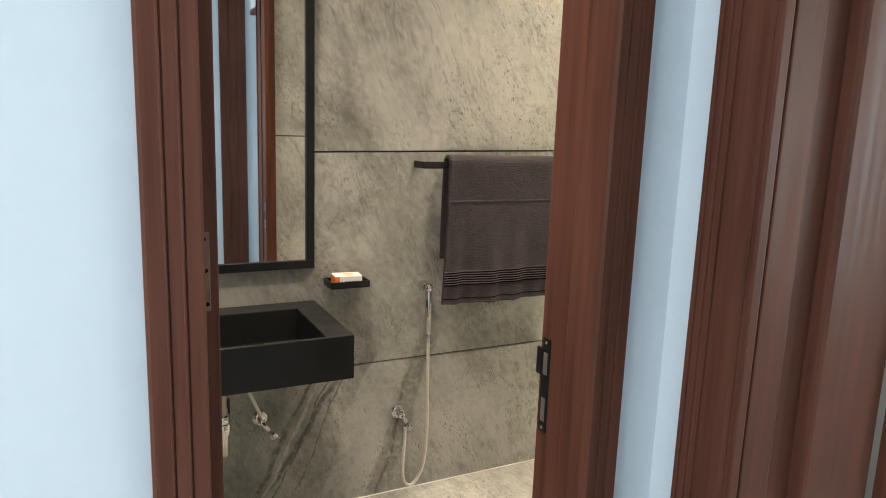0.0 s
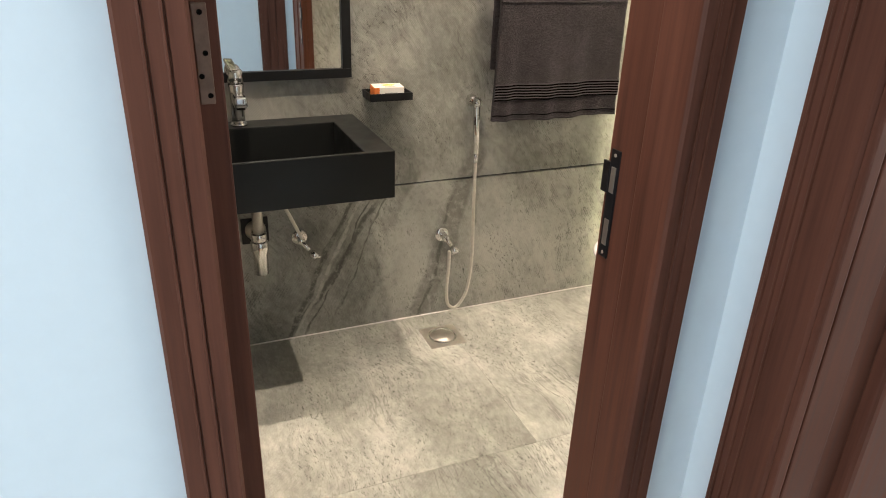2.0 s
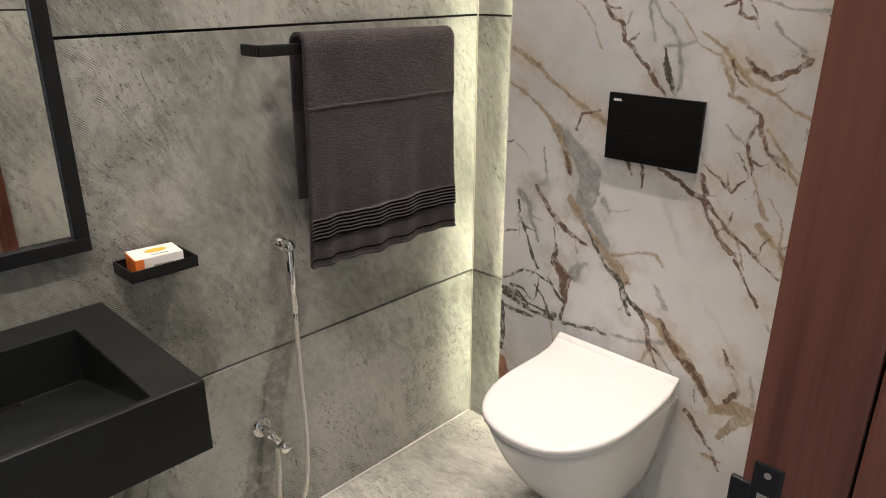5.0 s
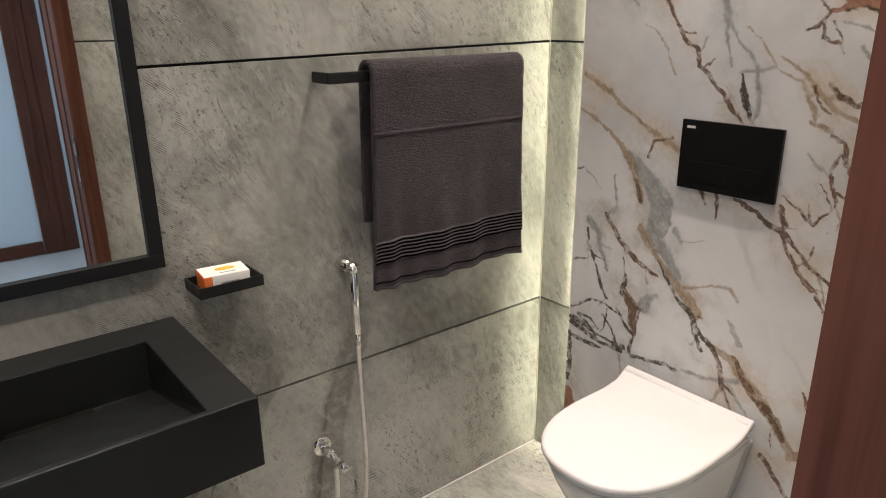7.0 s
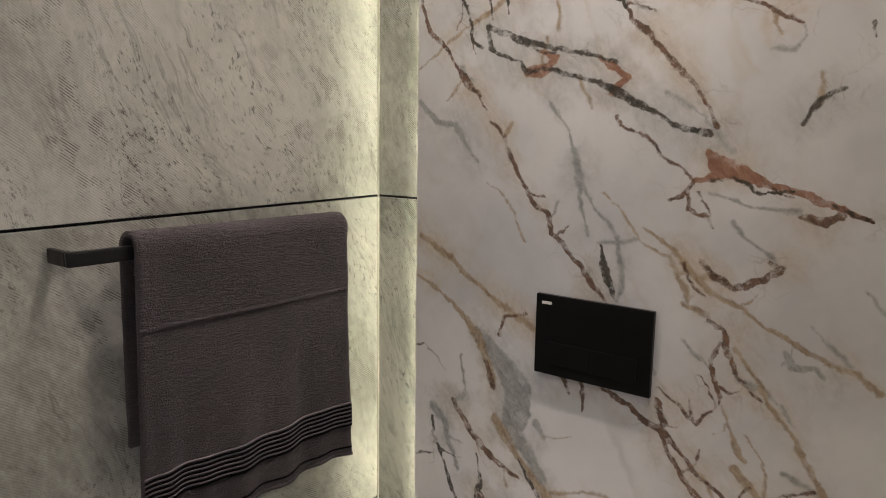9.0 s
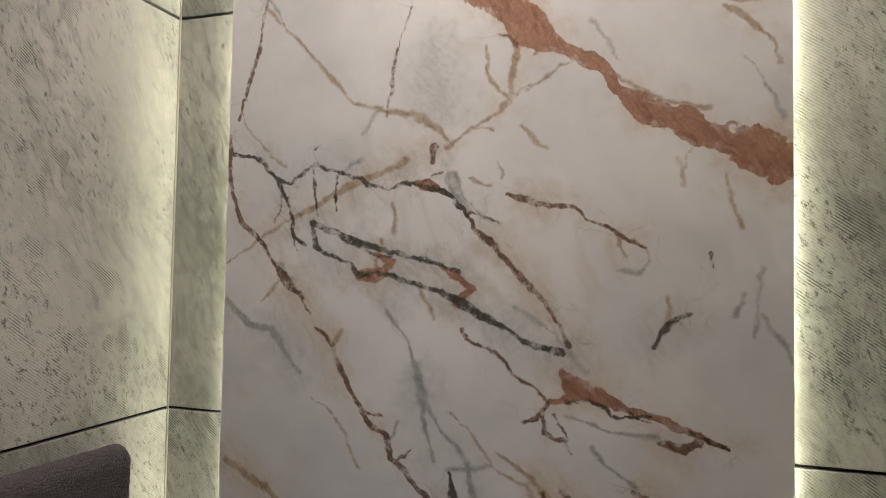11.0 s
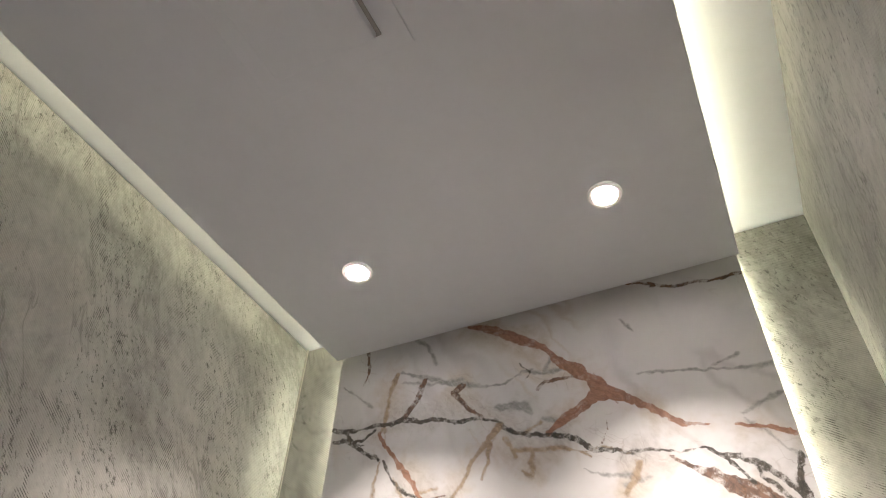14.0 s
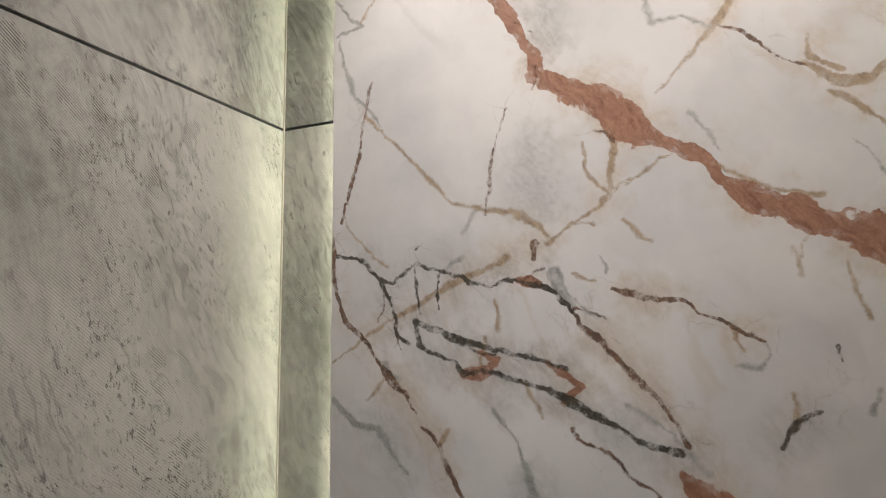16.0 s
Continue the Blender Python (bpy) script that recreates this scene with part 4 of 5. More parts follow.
structure("ceiling_corridor", box((-1.6, -1.05, 2.95), (SIDE_X, 1.155, 3.05), bm=box((SIDE_X, -1.05, 2.95), (STEP_X, D2_Y0 - 0.02, 3.05))), M_CEIL, "white painted corridor ceiling", "ceiling")
room = bmesh.new()
for lo, hi in (((D2_X1, 1.10, -0.1), (3.5, 1.154, 3.06)), ((D2_X1, -1.15, -0.1), (3.5, -1.05, 3.06)), ((3.5, -1.05, -0.1), (3.6, -0.9, 3.06)), ((3.5, 0.5, -0.1), (3.6, 1.1, 3.06)),
               ((3.5, -0.9, -0.1), (3.6, 0.5, 0.8)), ((3.5, -0.9, 2.2), (3.6, 0.5, 3.06))):
    box(lo, hi, bm=room)
structure("wall_room_beyond", room, M_PLASTER, "off-white walls of the room beyond the second doorway", "wall")
structure("ceiling_room_beyond", box((SIDE_X, -1.05, 3.06), (3.6, 1.155, 3.1)), M_CEIL, "white ceiling of the room beyond", "ceiling")

# upper ceiling slab and the lowered panel under it
structure("ceiling", box((LEFT_X - 0.1, 1.156, SLAB_Z), (2.1, 2.65, 3.08)), M_CEIL, "white upper ceiling above the lit cove", "ceiling")
structure("ceiling_panel", box((LEFT_X + 0.002, MAR_Y0 - 0.006, PANEL_Z), (FACE_X - 0.009, MAR_Y1 + 0.012, PANEL_Z + 0.035), 0.002), M_CEIL, "white lowered ceiling panel with lit edges", "ceiling")

# marble slab, standing off the wall
def soft_noise(y, z, scale, seed, octaves=4):
    """Smooth random field over the slab, about -1 to 1."""
    out, amp, total = np.zeros_like(y), 1.0, 0.0
    for o in range(octaves):
        rng = np.random.RandomState(seed + 31 * o)
        lattice = rng.uniform(-1, 1, (256, 256))
        u, v = y * scale + 40, z * scale + 40
        iu, iv = np.floor(u).astype(int), np.floor(v).astype(int)
        fu, fv = u - iu, v - iv
        fu, fv = fu * fu * (3 - 2 * fu), fv * fv * (3 - 2 * fv)
        g = lambda a, b: lattice[a % 256, b % 256]
        out += amp * ((g(iu, iv) * (1 - fu) + g(iu + 1, iv) * fu) * (1 - fv) + (g(iu, iv + 1) * (1 - fu) + g(iu + 1, iv + 1) * fu) * fv)
        total += amp
        amp, scale = amp * 0.55, scale * 2.1
    return out / total


def side_shoots():
    """Thin branches that leave the main veins, and short loose threads."""
    rng = random.Random(11)
    made = []
    for course, colour, halo in VEINS:
        for (ay, az, aw), (by, bz, bw) in zip(course, course[1:]):
            if rng.random() < 0.16 and halo:
                u = rng.random()
                y, z = ay + (by - ay) * u, az + (bz - az) * u
                a = math.atan2(bz - az, by - ay) + rng.choice((-1, 1)) * rng.uniform(0.35, 1.1)
                pts = [(y, z, 2.2)]
                for k in range(rng.randint(2, 3)):
                    a += rng.uniform(-0.6, 0.6)
                    y, z = y + 0.022 * math.cos(a), z + 0.022 * math.sin(a)
                    pts.append((y, z, rng.uniform(0.4, 1.8)))
                made.append((tuple(pts), rng.choice((BROWN, OCHRE, GREY, colour)), None))
    for k in range(22):
        y, z = rng.uniform(MAR_Y0, MAR_Y1), rng.uniform(0.1, 2.8)
        a = -2.25 + rng.uniform(-0.5, 0.5)
        pts = [(y, z, 1.0)]
        for j in range(rng.randint(2, 4)):
            a += rng.uniform(-0.45, 0.45)
            y, z = y - 0.04 * abs(math.cos(a)), z - 0.04 * abs(math.sin(a))
            pts.append((y, z, rng.uniform(0.3, 1.6)))
        made.append((tuple(pts), rng.choice((GREY, GREY, OCHRE)), None))
    return made


def marble_slab():
    """The slab: a fine front sheet that carries how far each point lies from the veins, and the body behind it."""
    ys = np.arange(MAR_Y0, MAR_Y1 + 1e-6, (MAR_Y1 - MAR_Y0) / 330)
    zs = np.arange(0.0, PANEL_Z + 0.03, 0.003)
    ny, nz = len(ys), len(zs)
    yy, zz = np.meshgrid(ys, zs, indexing="ij")
    yy, zz = yy.ravel(), zz.ravel()
    qy = yy + 0.0055 * soft_noise(yy, zz, 22, 1, 3) + 0.0035 * soft_noise(yy, zz, 80, 5, 2)
    qz = zz + 0.0055 * soft_noise(yy, zz, 22, 2, 3) + 0.0035 * soft_noise(yy, zz, 80, 6, 2)
    swell = np.clip(1.0 + 0.9 * soft_noise(yy, zz, 13, 3), 0.4, 1.7)
    fields = {k: np.full(yy.shape, 0.5) for k in (RUST, DARK, OCHRE, GREY, BROWN, PALE_OCHRE, PALE_GREY)}
    for course, colour, halo in VEINS + side_shoots():
        for (ay, az, aw), (by, bz, bw) in zip(course, course[1:]):
            ly, hy, lz, hz = min(ay, by) - 0.15, max(ay, by) + 0.15, min(az, bz) - 0.15, max(az, bz) + 0.15
            pick = np.nonzero((yy > ly) & (yy < hy) & (zz > lz) & (zz < hz))[0]
            py, pz = qy[pick], qz[pick]
            dy, dz = by - ay, bz - az
            u = np.clip(((py - ay) * dy + (pz - az) * dz) / (dy * dy + dz * dz), 0, 1)
            near = np.hypot(py - ay - u * dy, pz - az - u * dz)
            half = (aw + (bw - aw) * u) * (0.00112 if colour == RUST else 0.00078 if colour == DARK else 0.0009) * swell[pick]
            fields[colour][pick] = np.minimum(fields[colour][pick], near - half)
            if halo:
                fields[halo][pick] = np.minimum(fields[halo][pick], near - half * 1.2 - 0.002)
    co = np.stack([np.full(yy.shape, FACE_X), yy, zz], 1)
    i, j = np.meshgrid(np.arange(ny - 1), np.arange(nz - 1), indexing="ij")
    k = (i * nz + j).ravel()
    quads = np.stack([k, k + 1, k + nz + 1, k + nz], 1)
    body = [(x, y, z) for x in (FACE_X + 0.0003, FACE_X + 0.015) for y in (MAR_Y0, MAR_Y1) for z in (0.0, zs[-1])]
    n = len(co)
    sides = [(0, 1, 3, 2), (4, 6, 7, 5), (0, 4, 5, 1), (2, 3, 7, 6), (0, 2, 6, 4), (1, 5, 7, 3)]
    faces = np.concatenate([quads, np.array(sides) + n])
    me = bpy.data.meshes.new("marble_panel")
    me.vertices.add(n + 8)
    me.vertices.foreach_set("co", np.concatenate([co, np.array(body)]).ravel())
    me.loops.add(faces.size)
    me.loops.foreach_set("vertex_index", faces.ravel())
    me.polygons.add(len(faces))
    me.polygons.foreach_set("loop_start", np.arange(0, faces.size, 4))
    me.update(calc_edges=True)
    for name, f in fields.items():
        at = me.attributes.new(name, "FLOAT", "POINT")
        at.data.foreach_set("value", np.concatenate([f, np.full(8, 0.5)]))
    me.materials.append(M_MARBLE)
    return new("marble_panel", me)


slab = tagged(marble_slab(), "white marble wall slab with rust and grey veins", "wall panel", kind="structure")
part("batten", box((FACE_X + 0.015, MAR_Y0 + 0.03, 0.0), (BACK_X + 0.012, MAR_Y1 - 0.03, PANEL_Z)), M_GROUT, slab)


def led_tape(lo, hi, material=M_LED):
    tape = tagged(part("led_tape", box(lo, hi, 0.001), material), "glowing warm LED tape along a hidden edge", "LED tape", "LED tapes")
    return tape


# each run in two lengths, the upper one set a little deeper
for z0, z1, d in ((0.02, ROWS_Z[3] - 0.002, 0.0072), (ROWS_Z[3] + 0.002, PANEL_Z, 0.0100)):
    led_tape((FACE_X + 0.0165, MAR_Y1 - d - 0.002, z0), (FACE_X + 0.0255, MAR_Y1 - d, z1))
    led_tape((FACE_X + 0.0165, MAR_Y0 + d, z0), (FACE_X + 0.0255, MAR_Y0 + d + 0.002, z1))
led_tape((LEFT_X + 0.02, MAR_Y1 - 0.022, PANEL_Z + 0.036), (FACE_X, MAR_Y1 - 0.012, PANEL_Z + 0.046), M_COVE)
led_tape((LEFT_X + 0.02, MAR_Y0 + 0.012, PANEL_Z + 0.036), (FACE_X, MAR_Y0 + 0.022, PANEL_Z + 0.046), M_COVE)


# ---- door frames ----
def architrave_profile(w=0.072, d=0.018, at=(0.33, 0.62)):
    """Flat board with fine grooves along it."""
    pts = [(0, 0), (0, d * 0.7), (0.004, d)]
    for c in [w * u for u in at]:
        pts += [(c - 0.0026, d), (c - 0.0016, d - 0.0022), (c, d - 0.0026), (c + 0.0008, d + 0.0008), (c + 0.0030, d + 0.0008), (c + 0.0040, d)]
    pts += [(w - 0.004, d), (w, d * 0.7), (w, 0)]
    return pts


def upright(x0, x1, y0, y1, z1, bevel=0.003):
    return box((x0, y0, 0.0), (x1, y1, z1), bevel)


door_frame = tagged(thing("door_1", "dark red-brown varnished timber frame of the bathroom door", "door frame"), kind="structure")
# right jamb with rebate, strike plate side
part("jamb", upright(JAMB_R, JAMB_R + 0.030, 1.096, 1.176, HEAD_Z), M_WOOD, door_frame)
rj = part("jamb", upright(JAMB_R + 0.004, JAMB_R + 0.030, 1.1785, 1.257, HEAD_Z), M_WOOD, door_frame)
part("jamb", upright(JAMB_L - 0.030, JAMB_L, 1.096, 1.176, HEAD_Z), M_WOOD, door_frame)
part("jamb", upright(JAMB_L - 0.030, JAMB_L - 0.004, 1.1785, 1.250, HEAD_Z), M_WOOD, door_frame)
part("head", box((JAMB_L, 1.096, HEAD_Z - 0.001), (JAMB_R, 1.25, HEAD_Z + 0.03), 0.003), M_WOOD_X, door_frame)
prof = architrave_profile()
part("architrave", extrude_profile(prof, HEAD_Z + 0.06, pose(JAMB_R - 0.004, OUT_Y, 0) @ Matrix.Scale(-1, 4, (0, 1, 0))), M_WOOD, door_frame)
part("architrave", extrude_profile(prof, HEAD_Z + 0.06, pose(JAMB_L + 0.004, OUT_Y, 0) @ Matrix.Scale(-1, 4, (0, 1, 0)) @ Matrix.Scale(-1, 4, (1, 0, 0))), M_WOOD, door_frame)
part("architrave", extrude_profile(prof, JAMB_R - JAMB_L - 0.01, pose(JAMB_L + 0.005, OUT_Y, HEAD_Z - 0.004, 0, 90, 0) @ Matrix.Scale(-1, 4, (1, 0, 0)) @ Matrix.Scale(-1, 4, (0, 1, 0))), M_WOOD_X, door_frame)
# slim inner lining seen from the bathroom
part("lining", upright(JAMB_R + 0.030, JAMB_R + 0.058, DOOR_Y + 0.001, 1.240, HEAD_Z), M_WOOD, door_frame)
part("lining", upright(JAMB_L - 0.058, JAMB_L - 0.031, DOOR_Y + 0.001, 1.240, HEAD_Z), M_WOOD, door_frame)

# strike plate in the right jamb
strike = part("strike_plate", box((JAMB_R + 0.0015, 1.2245, 0.845), (JAMB_R + 0.0055, 1.2485, 1.035), 0.0015), M_BLACK, door_frame, "black metal strike plate")
part("lip", box((JAMB_R + 0.0005, 1.2475, 0.958), (JAMB_R + 0.0060, 1.2655, 1.012), 0.0015), M_BLACK, strike)
for z0, z1 in ((0.962, 1.006), (0.868, 0.915)):
    part("keep_box", box((JAMB_R + 0.0005, 1.230, z0), (JAMB_R + 0.0020, 1.242, z1), 0.0004), M_STEEL, strike, "bright keep opening")
for z in (1.026, 0.854):
    part("screw", rod((JAMB_R + 0.003, 1.2365, z), (JAMB_R + 0.0005, 1.2365, z), 0.003, segments=12), M_STEEL, strike)

# the door leaf, open inwards
leaf = thing("door_leaf", "dark red-brown timber door leaf standing open inwards", "door")
part("panel", box((0.229, 1.262, 0.008), (0.267, 1.875, HEAD_Z - 0.004), 0.003), M_WOOD, leaf)
for hz in (0.235, 1.20, 1.85):
    plate = part("hinge", box((0.2360, 1.2590, hz - 0.061), (0.2545, 1.2630, hz + 0.061), 0.0018, segments=3), M_BRASSY, leaf, "dull bronze hinge plate with screw holes")
    for k, dx in ((-0.050, 0.249), (-0.026, 0.241), (0.002, 0.248), (0.050, 0.246)):
        part("screw", lathe([(0.0036, 0), (0.0030, 0.0009), (0.0012, 0.0004)], 12, pose(dx, 1.2592, hz + k, 90, 0, 0)), M_HOLE, plate)

# second door frame on the side wall
frame2 = tagged(thing("door_2", "dark red-brown timber frame of the second doorway", "door frame"), kind="structure")
part("architrave", extrude_profile(architrave_profile(0.105, 0.020, (0.54, 0.70, 0.86)), 2.16, pose(SIDE_X, D2_Y1, 0, 0, 0, 90)), M_WOOD, frame2)
part("architrave", extrude_profile(architrave_profile(0.105, 0.020), 2.16, pose(STEP_X, D2_Y0, 0, 0, 0, 90) @ Matrix.Scale(-1, 4, (1, 0, 0))), M_WOOD, frame2)
part("jamb", box((SIDE_X - 0.012, D2_Y1 - 0.012, 0), (SIDE_X + 0.012, D2_Y1 + 0.02, 2.1), 0.004), M_WOOD, frame2)
part("jamb", box((SIDE_X + 0.018, D2_Y1 - 0.010, 0), (SIDE_X + 0.088, D2_Y1 + 0.02, 2.1), 0.003), M_WOOD, frame2)
part("jamb", box((SIDE_X + 0.092, D2_Y1 + 0.006, 0), (SIDE_X + 0.165, D2_Y1 + 0.02, 2.1), 0.003), M_WOOD, frame2)
part("jamb", box((SIDE_X + 0.165, D2_Y1 - 0.022, 0), (D2_X1 + 0.03, D2_Y1 + 0.02, 2.1), 0.010), M_WOOD, frame2)
part("jamb", box((STEP_X - 0.012, D2_Y0 - 0.02, 0), (D2_X1 + 0.03, D2_Y0 + 0.012, 2.1), 0.004), M_WOOD, frame2)
part("head", box((SIDE_X - 0.012, D2_Y0 + 0.012, 2.07), (D2_X1 + 0.03, D2_Y1 - 0.022, 2.1), 0.003), M_WOOD_Y, frame2)

leaf2 = thing("door_leaf", "tan and brown timber door leaf open into the room beyond", "door")
part("panel", box((D2_X1 + 0.065, D2_Y1 - 0.055, 0.01), (D2_X1 + 0.72, D2_Y1 - 0.018, 2.06), 0.003), M_WOOD_TAN, leaf2)
part("edge_band", box((D2_X1 + 0.055, D2_Y1 - 0.056, 0.01), (D2_X1 + 0.065, D2_Y1 - 0.017, 2.06), 0.002), M_WOOD, leaf2, "dark red-brown edge")
for hz in (0.17, 1.86):
    hinge = part("hinge", rod((D2_X1 + 0.043, D2_Y1 - 0.030, hz - 0.055), (D2_X1 + 0.043, D2_Y1 - 0.030, hz + 0.055), 0.007), M_STEEL, leaf2, "steel butt hinge")
    part("plate", box((D2_X1 + 0.043, D2_Y1 - 0.0595, hz - 0.05), (D2_X1 + 0.085, D2_Y1 - 0.0555, hz + 0.05), 0.001), M_STEEL, hinge)

# far doorway's frame on the back wall, seen in the mirror
frame3 = tagged(thing("door_3", "dark red-brown timber door frame on the back wall", "door frame"), kind="structure")
part("architrave", extrude_profile(architrave_profile(0.20, 0.020), 2.5, pose(0.985, -0.95, 0)), M_WOOD, frame3)


def skirting(name, lo, hi):
    return structure(name, box(lo, hi, 0.004), M_WOOD_X, "dark red-brown timber skirting board", "baseboard")


skirting("baseboard", (JAMB_R + 0.07, OUT_Y - 0.014, 0), (SIDE_X - 0.002, OUT_Y - 0.001, 0.085))
skirting("baseboard", (SIDE_X - 0.014, D2_Y1 + 0.106, 0), (SIDE_X - 0.001, OUT_Y - 0.015, 0.085))
skirting("baseboard", (-1.49, OUT_Y - 0.014, 0), (JAMB_L - 0.070, OUT_Y - 0.001, 0.085))
skirting("baseboard", (-1.49, -0.949, 0), (0.98, -0.936, 0.085))
skirting("baseboard", (D2_X1 + 0.01, 1.086, 0), (3.49, 1.099, 0.09))

# doormat across the threshold
mat = thing("doormat", "tan woven doormat with a pale bound edge in the doorway", "doormat")
mm = pose(0.876, 1.262, 0.0, 0, 0, -9)
pad = box((-0.605, -0.40, -0.003), (-0.012, -0.012, 0.014), 0.006)
bmesh.ops.transform(pad, matrix=mm, verts=pad.verts)
part("pad", pad, M_MAT, mat)
rim = tube([(-0.608, -0.40, 0.008), (-0.610, -0.02, 0.010), (-0.600, -0.006, 0.010), (-0.02, -0.006, 0.010), (-0.006, -0.014, 0.010), (-0.004, -0.05, 0.010), (-0.004, -0.40, 0.008)], 0.009, 8, 6)
bmesh.ops.transform(rim, matrix=mm, verts=rim.verts)
part("binding", rim, M_MATEDGE, mat, "pale bound edge", True)


# ---- the bathroom's things ----
basin = thing("wash_basin", "matte black square-edged wall-hung wash basin with sloping floor", "basin")
BX0, BX1, BY0, BY1, BZ0, BZ1 = 0.05, 0.769, 2.072, TOWEL_Y, 0.667, 0.803


def basin_body():
    """A block with a hollow whose floor rises from the back to the front lip."""
    bm = bmesh.new()
    ix0, ix1, iy0, iy1 = BX0 + 0.085, BX1 - 0.084, BY0 + 0.012, BY1 - 0.090
    outer = [(BX0, BY0), (BX1, BY0), (BX1, BY1), (BX0, BY1)]
    inner = [(ix0, iy0), (ix1, iy0), (ix1, iy1), (ix0, iy1)]
    ob = [bm.verts.new((x, y, BZ0)) for x, y in outer]
    ot = [bm.verts.new((x, y, BZ1)) for x, y in outer]
    it = [bm.verts.new((x, y, BZ1)) for x, y in inner]
    depth = [0.018, 0.018, 0.108, 0.108]
    fl = [bm.verts.new((x + (0.004 if x == ix0 else -0.004), y + (0.002 if y == iy0 else -0.004), BZ1 - d)) for (x, y), d in zip(inner, depth)]
    bm.faces.new(ob[::-1])
    for k in range(4):
        n = (k + 1) % 4
        bm.faces.new((ob[k], ob[n], ot[n], ot[k]))
        bm.faces.new((ot[k], ot[n], it[n], it[k]))
        bm.faces.new((it[k], it[n], fl[n], fl[k]))
    bm.faces.new(fl)
    bmesh.ops.bevel(bm, geom=bm.edges[:], offset=0.0025, segments=2, profile=0.5, affect="EDGES")
    return bm


part("body", basin_body(), M_BASIN, basin)
part("slot_drain", box((BX0 + 0.20, BY1 - 0.118, BZ1 - 0.107), (BX1 - 0.20, BY1 - 0.100, BZ1 - 0.101), 0.001), M_HOLE, basin, "dark slot drain")

tap = thing("mixer_tap", "chrome single-lever basin mixer tap", "tap")
TX, TY, TZ = 0.405, 2.455, BZ1
part("base_ring", lathe([(0.024, 0), (0.026, 0.004), (0.022, 0.008)], 28, pose(TX, TY, TZ)), M_CHROME, tap, "", True)
part("body", lathe([(0.019, 0.006), (0.020, 0.03), (0.021, 0.075), (0.023, 0.115), (0.022, 0.124)], 28, pose(TX, TY, TZ, 2, 0, 0)), M_CHROME, tap, "", True)
spout = box((TX - 0.019, TY - 0.105, TZ + 0.072), (TX + 0.019, TY + 0.002, TZ + 0.104), 0.009, segments=3)
sp = part("spout", spout, M_CHROME, tap, "", True)
part("outlet", rod((TX, TY - 0.088, TZ + 0.078), (TX, TY - 0.091, TZ + 0.066), 0.012), M_HOLE, sp, "dark aerator")
part("cap", lathe([(0.023, 0), (0.0235, 0.02), (0.022, 0.034), (0.016, 0.040)], 28, pose(TX, TY - 0.001, TZ + 0.126, -4, 0, 0)), M_CHROME, tap, "", True)
lever = box((-0.012, -0.008, -0.005), (0.012, 0.085, 0.005), 0.004, segments=3)
bmesh.ops.transform(lever, matrix=pose(TX - 0.004, TY - 0.012, TZ + 0.166, 22, 0, 10), verts=lever.verts)
part("lever", lever, M_CHROME, tap, "", True)

trap = thing("bottle_trap", "chrome bottle trap under the basin", "pipe")
part("tail_pipe", rod((0.418, 2.32, BZ0 - 0.002), (0.418, 2.32, 0.49), 0.016), M_STEEL, trap, "", True)
part("nut", rod((0.418, 2.32, 0.505), (0.418, 2.32, 0.478), 0.024), M_CHROME, trap, "", True)
part("bottle", lathe([(0.016, 0), (0.022, 0.004), (0.022, 0.07), (0.027, 0.085), (0.027, 0.11), (0.02, 0.118)], 28, pose(0.418, 2.32, 0.365)), M_CHROME, trap, "", True)
part("outlet_pipe", tube([(0.418, 2.335, 0.455), (0.421, 2.40, 0.455), (0.428, 2.475, 0.44), (0.43, TOWEL_Y, 0.44)], 0.014, 16), M_STEEL, trap, "", True)
part("wall_plate", box((0.385, TOWEL_Y - 0.006, 0.392), (0.472, TOWEL_Y - 0.0005, 0.482), 0.002), M_BLACK, trap, "dark square wall plate")
part("collar", lathe([(0.034, 0), (0.034, 0.003), (0.024, 0.010), (0.018, 0.011)], 28, pose(0.43, TOWEL_Y - 0.006, 0.44, 90, 0, 0)), M_STEEL, trap, "", True)


def angle_valve(name, x, z, label, knob_dx=0.035, knob_dz=-0.045):
    v = thing(name, label, "valve", "angle valves")
    wy = TOWEL_Y
    part("flange", lathe([(0.029, 0), (0.029, 0.002), (0.024, 0.008), (0.013, 0.011)], 28, pose(x, wy - 0.0005, z, 90, 0, 0)), M_CHROME, v, "", True)
    part("body", rod((x, wy - 0.008, z), (x, wy - 0.050, z), 0.012), M_CHROME, v, "", True)
    part("bonnet", rod((x, wy - 0.042, z), (x + knob_dx * 0.6, wy - 0.058, z + knob_dz * 0.6), 0.009), M_CHROME, v, "", True)
    k = Vector((x + knob_dx, wy - 0.066, z + knob_dz))
    d = Vector((knob_dx, -0.016, knob_dz)).normalized()
    hd = part("handle", rod(k - d * 0.016, k + d * 0.010, 0.013, 0.016, 20, 0.3), M_CHROME, v, "", True)
    part("wing", box((-0.018, -0.004, -0.004), (0.018, 0.004, 0.004), 0.003), M_CHROME, v).matrix_basis = Matrix.Translation(k + d * 0.006)
    return v


v1 = angle_valve("angle_valve", 0.573, 0.392, "chrome angle valve under the basin")
part("flexible_hose", tube([(0.573, TOWEL_Y - 0.048, 0.405), (0.555, TOWEL_Y - 0.055, 0.45), (0.515, TOWEL_Y - 0.07, 0.54), (0.46, 2.40, 0.63), (0.44, 2.38, BZ0)], 0.006, 10), M_HOSE, v1, "", True)
angle_valve("angle_valve", 1.098, 0.332, "chrome angle valve feeding the hand spray hose", 0.026, -0.042)

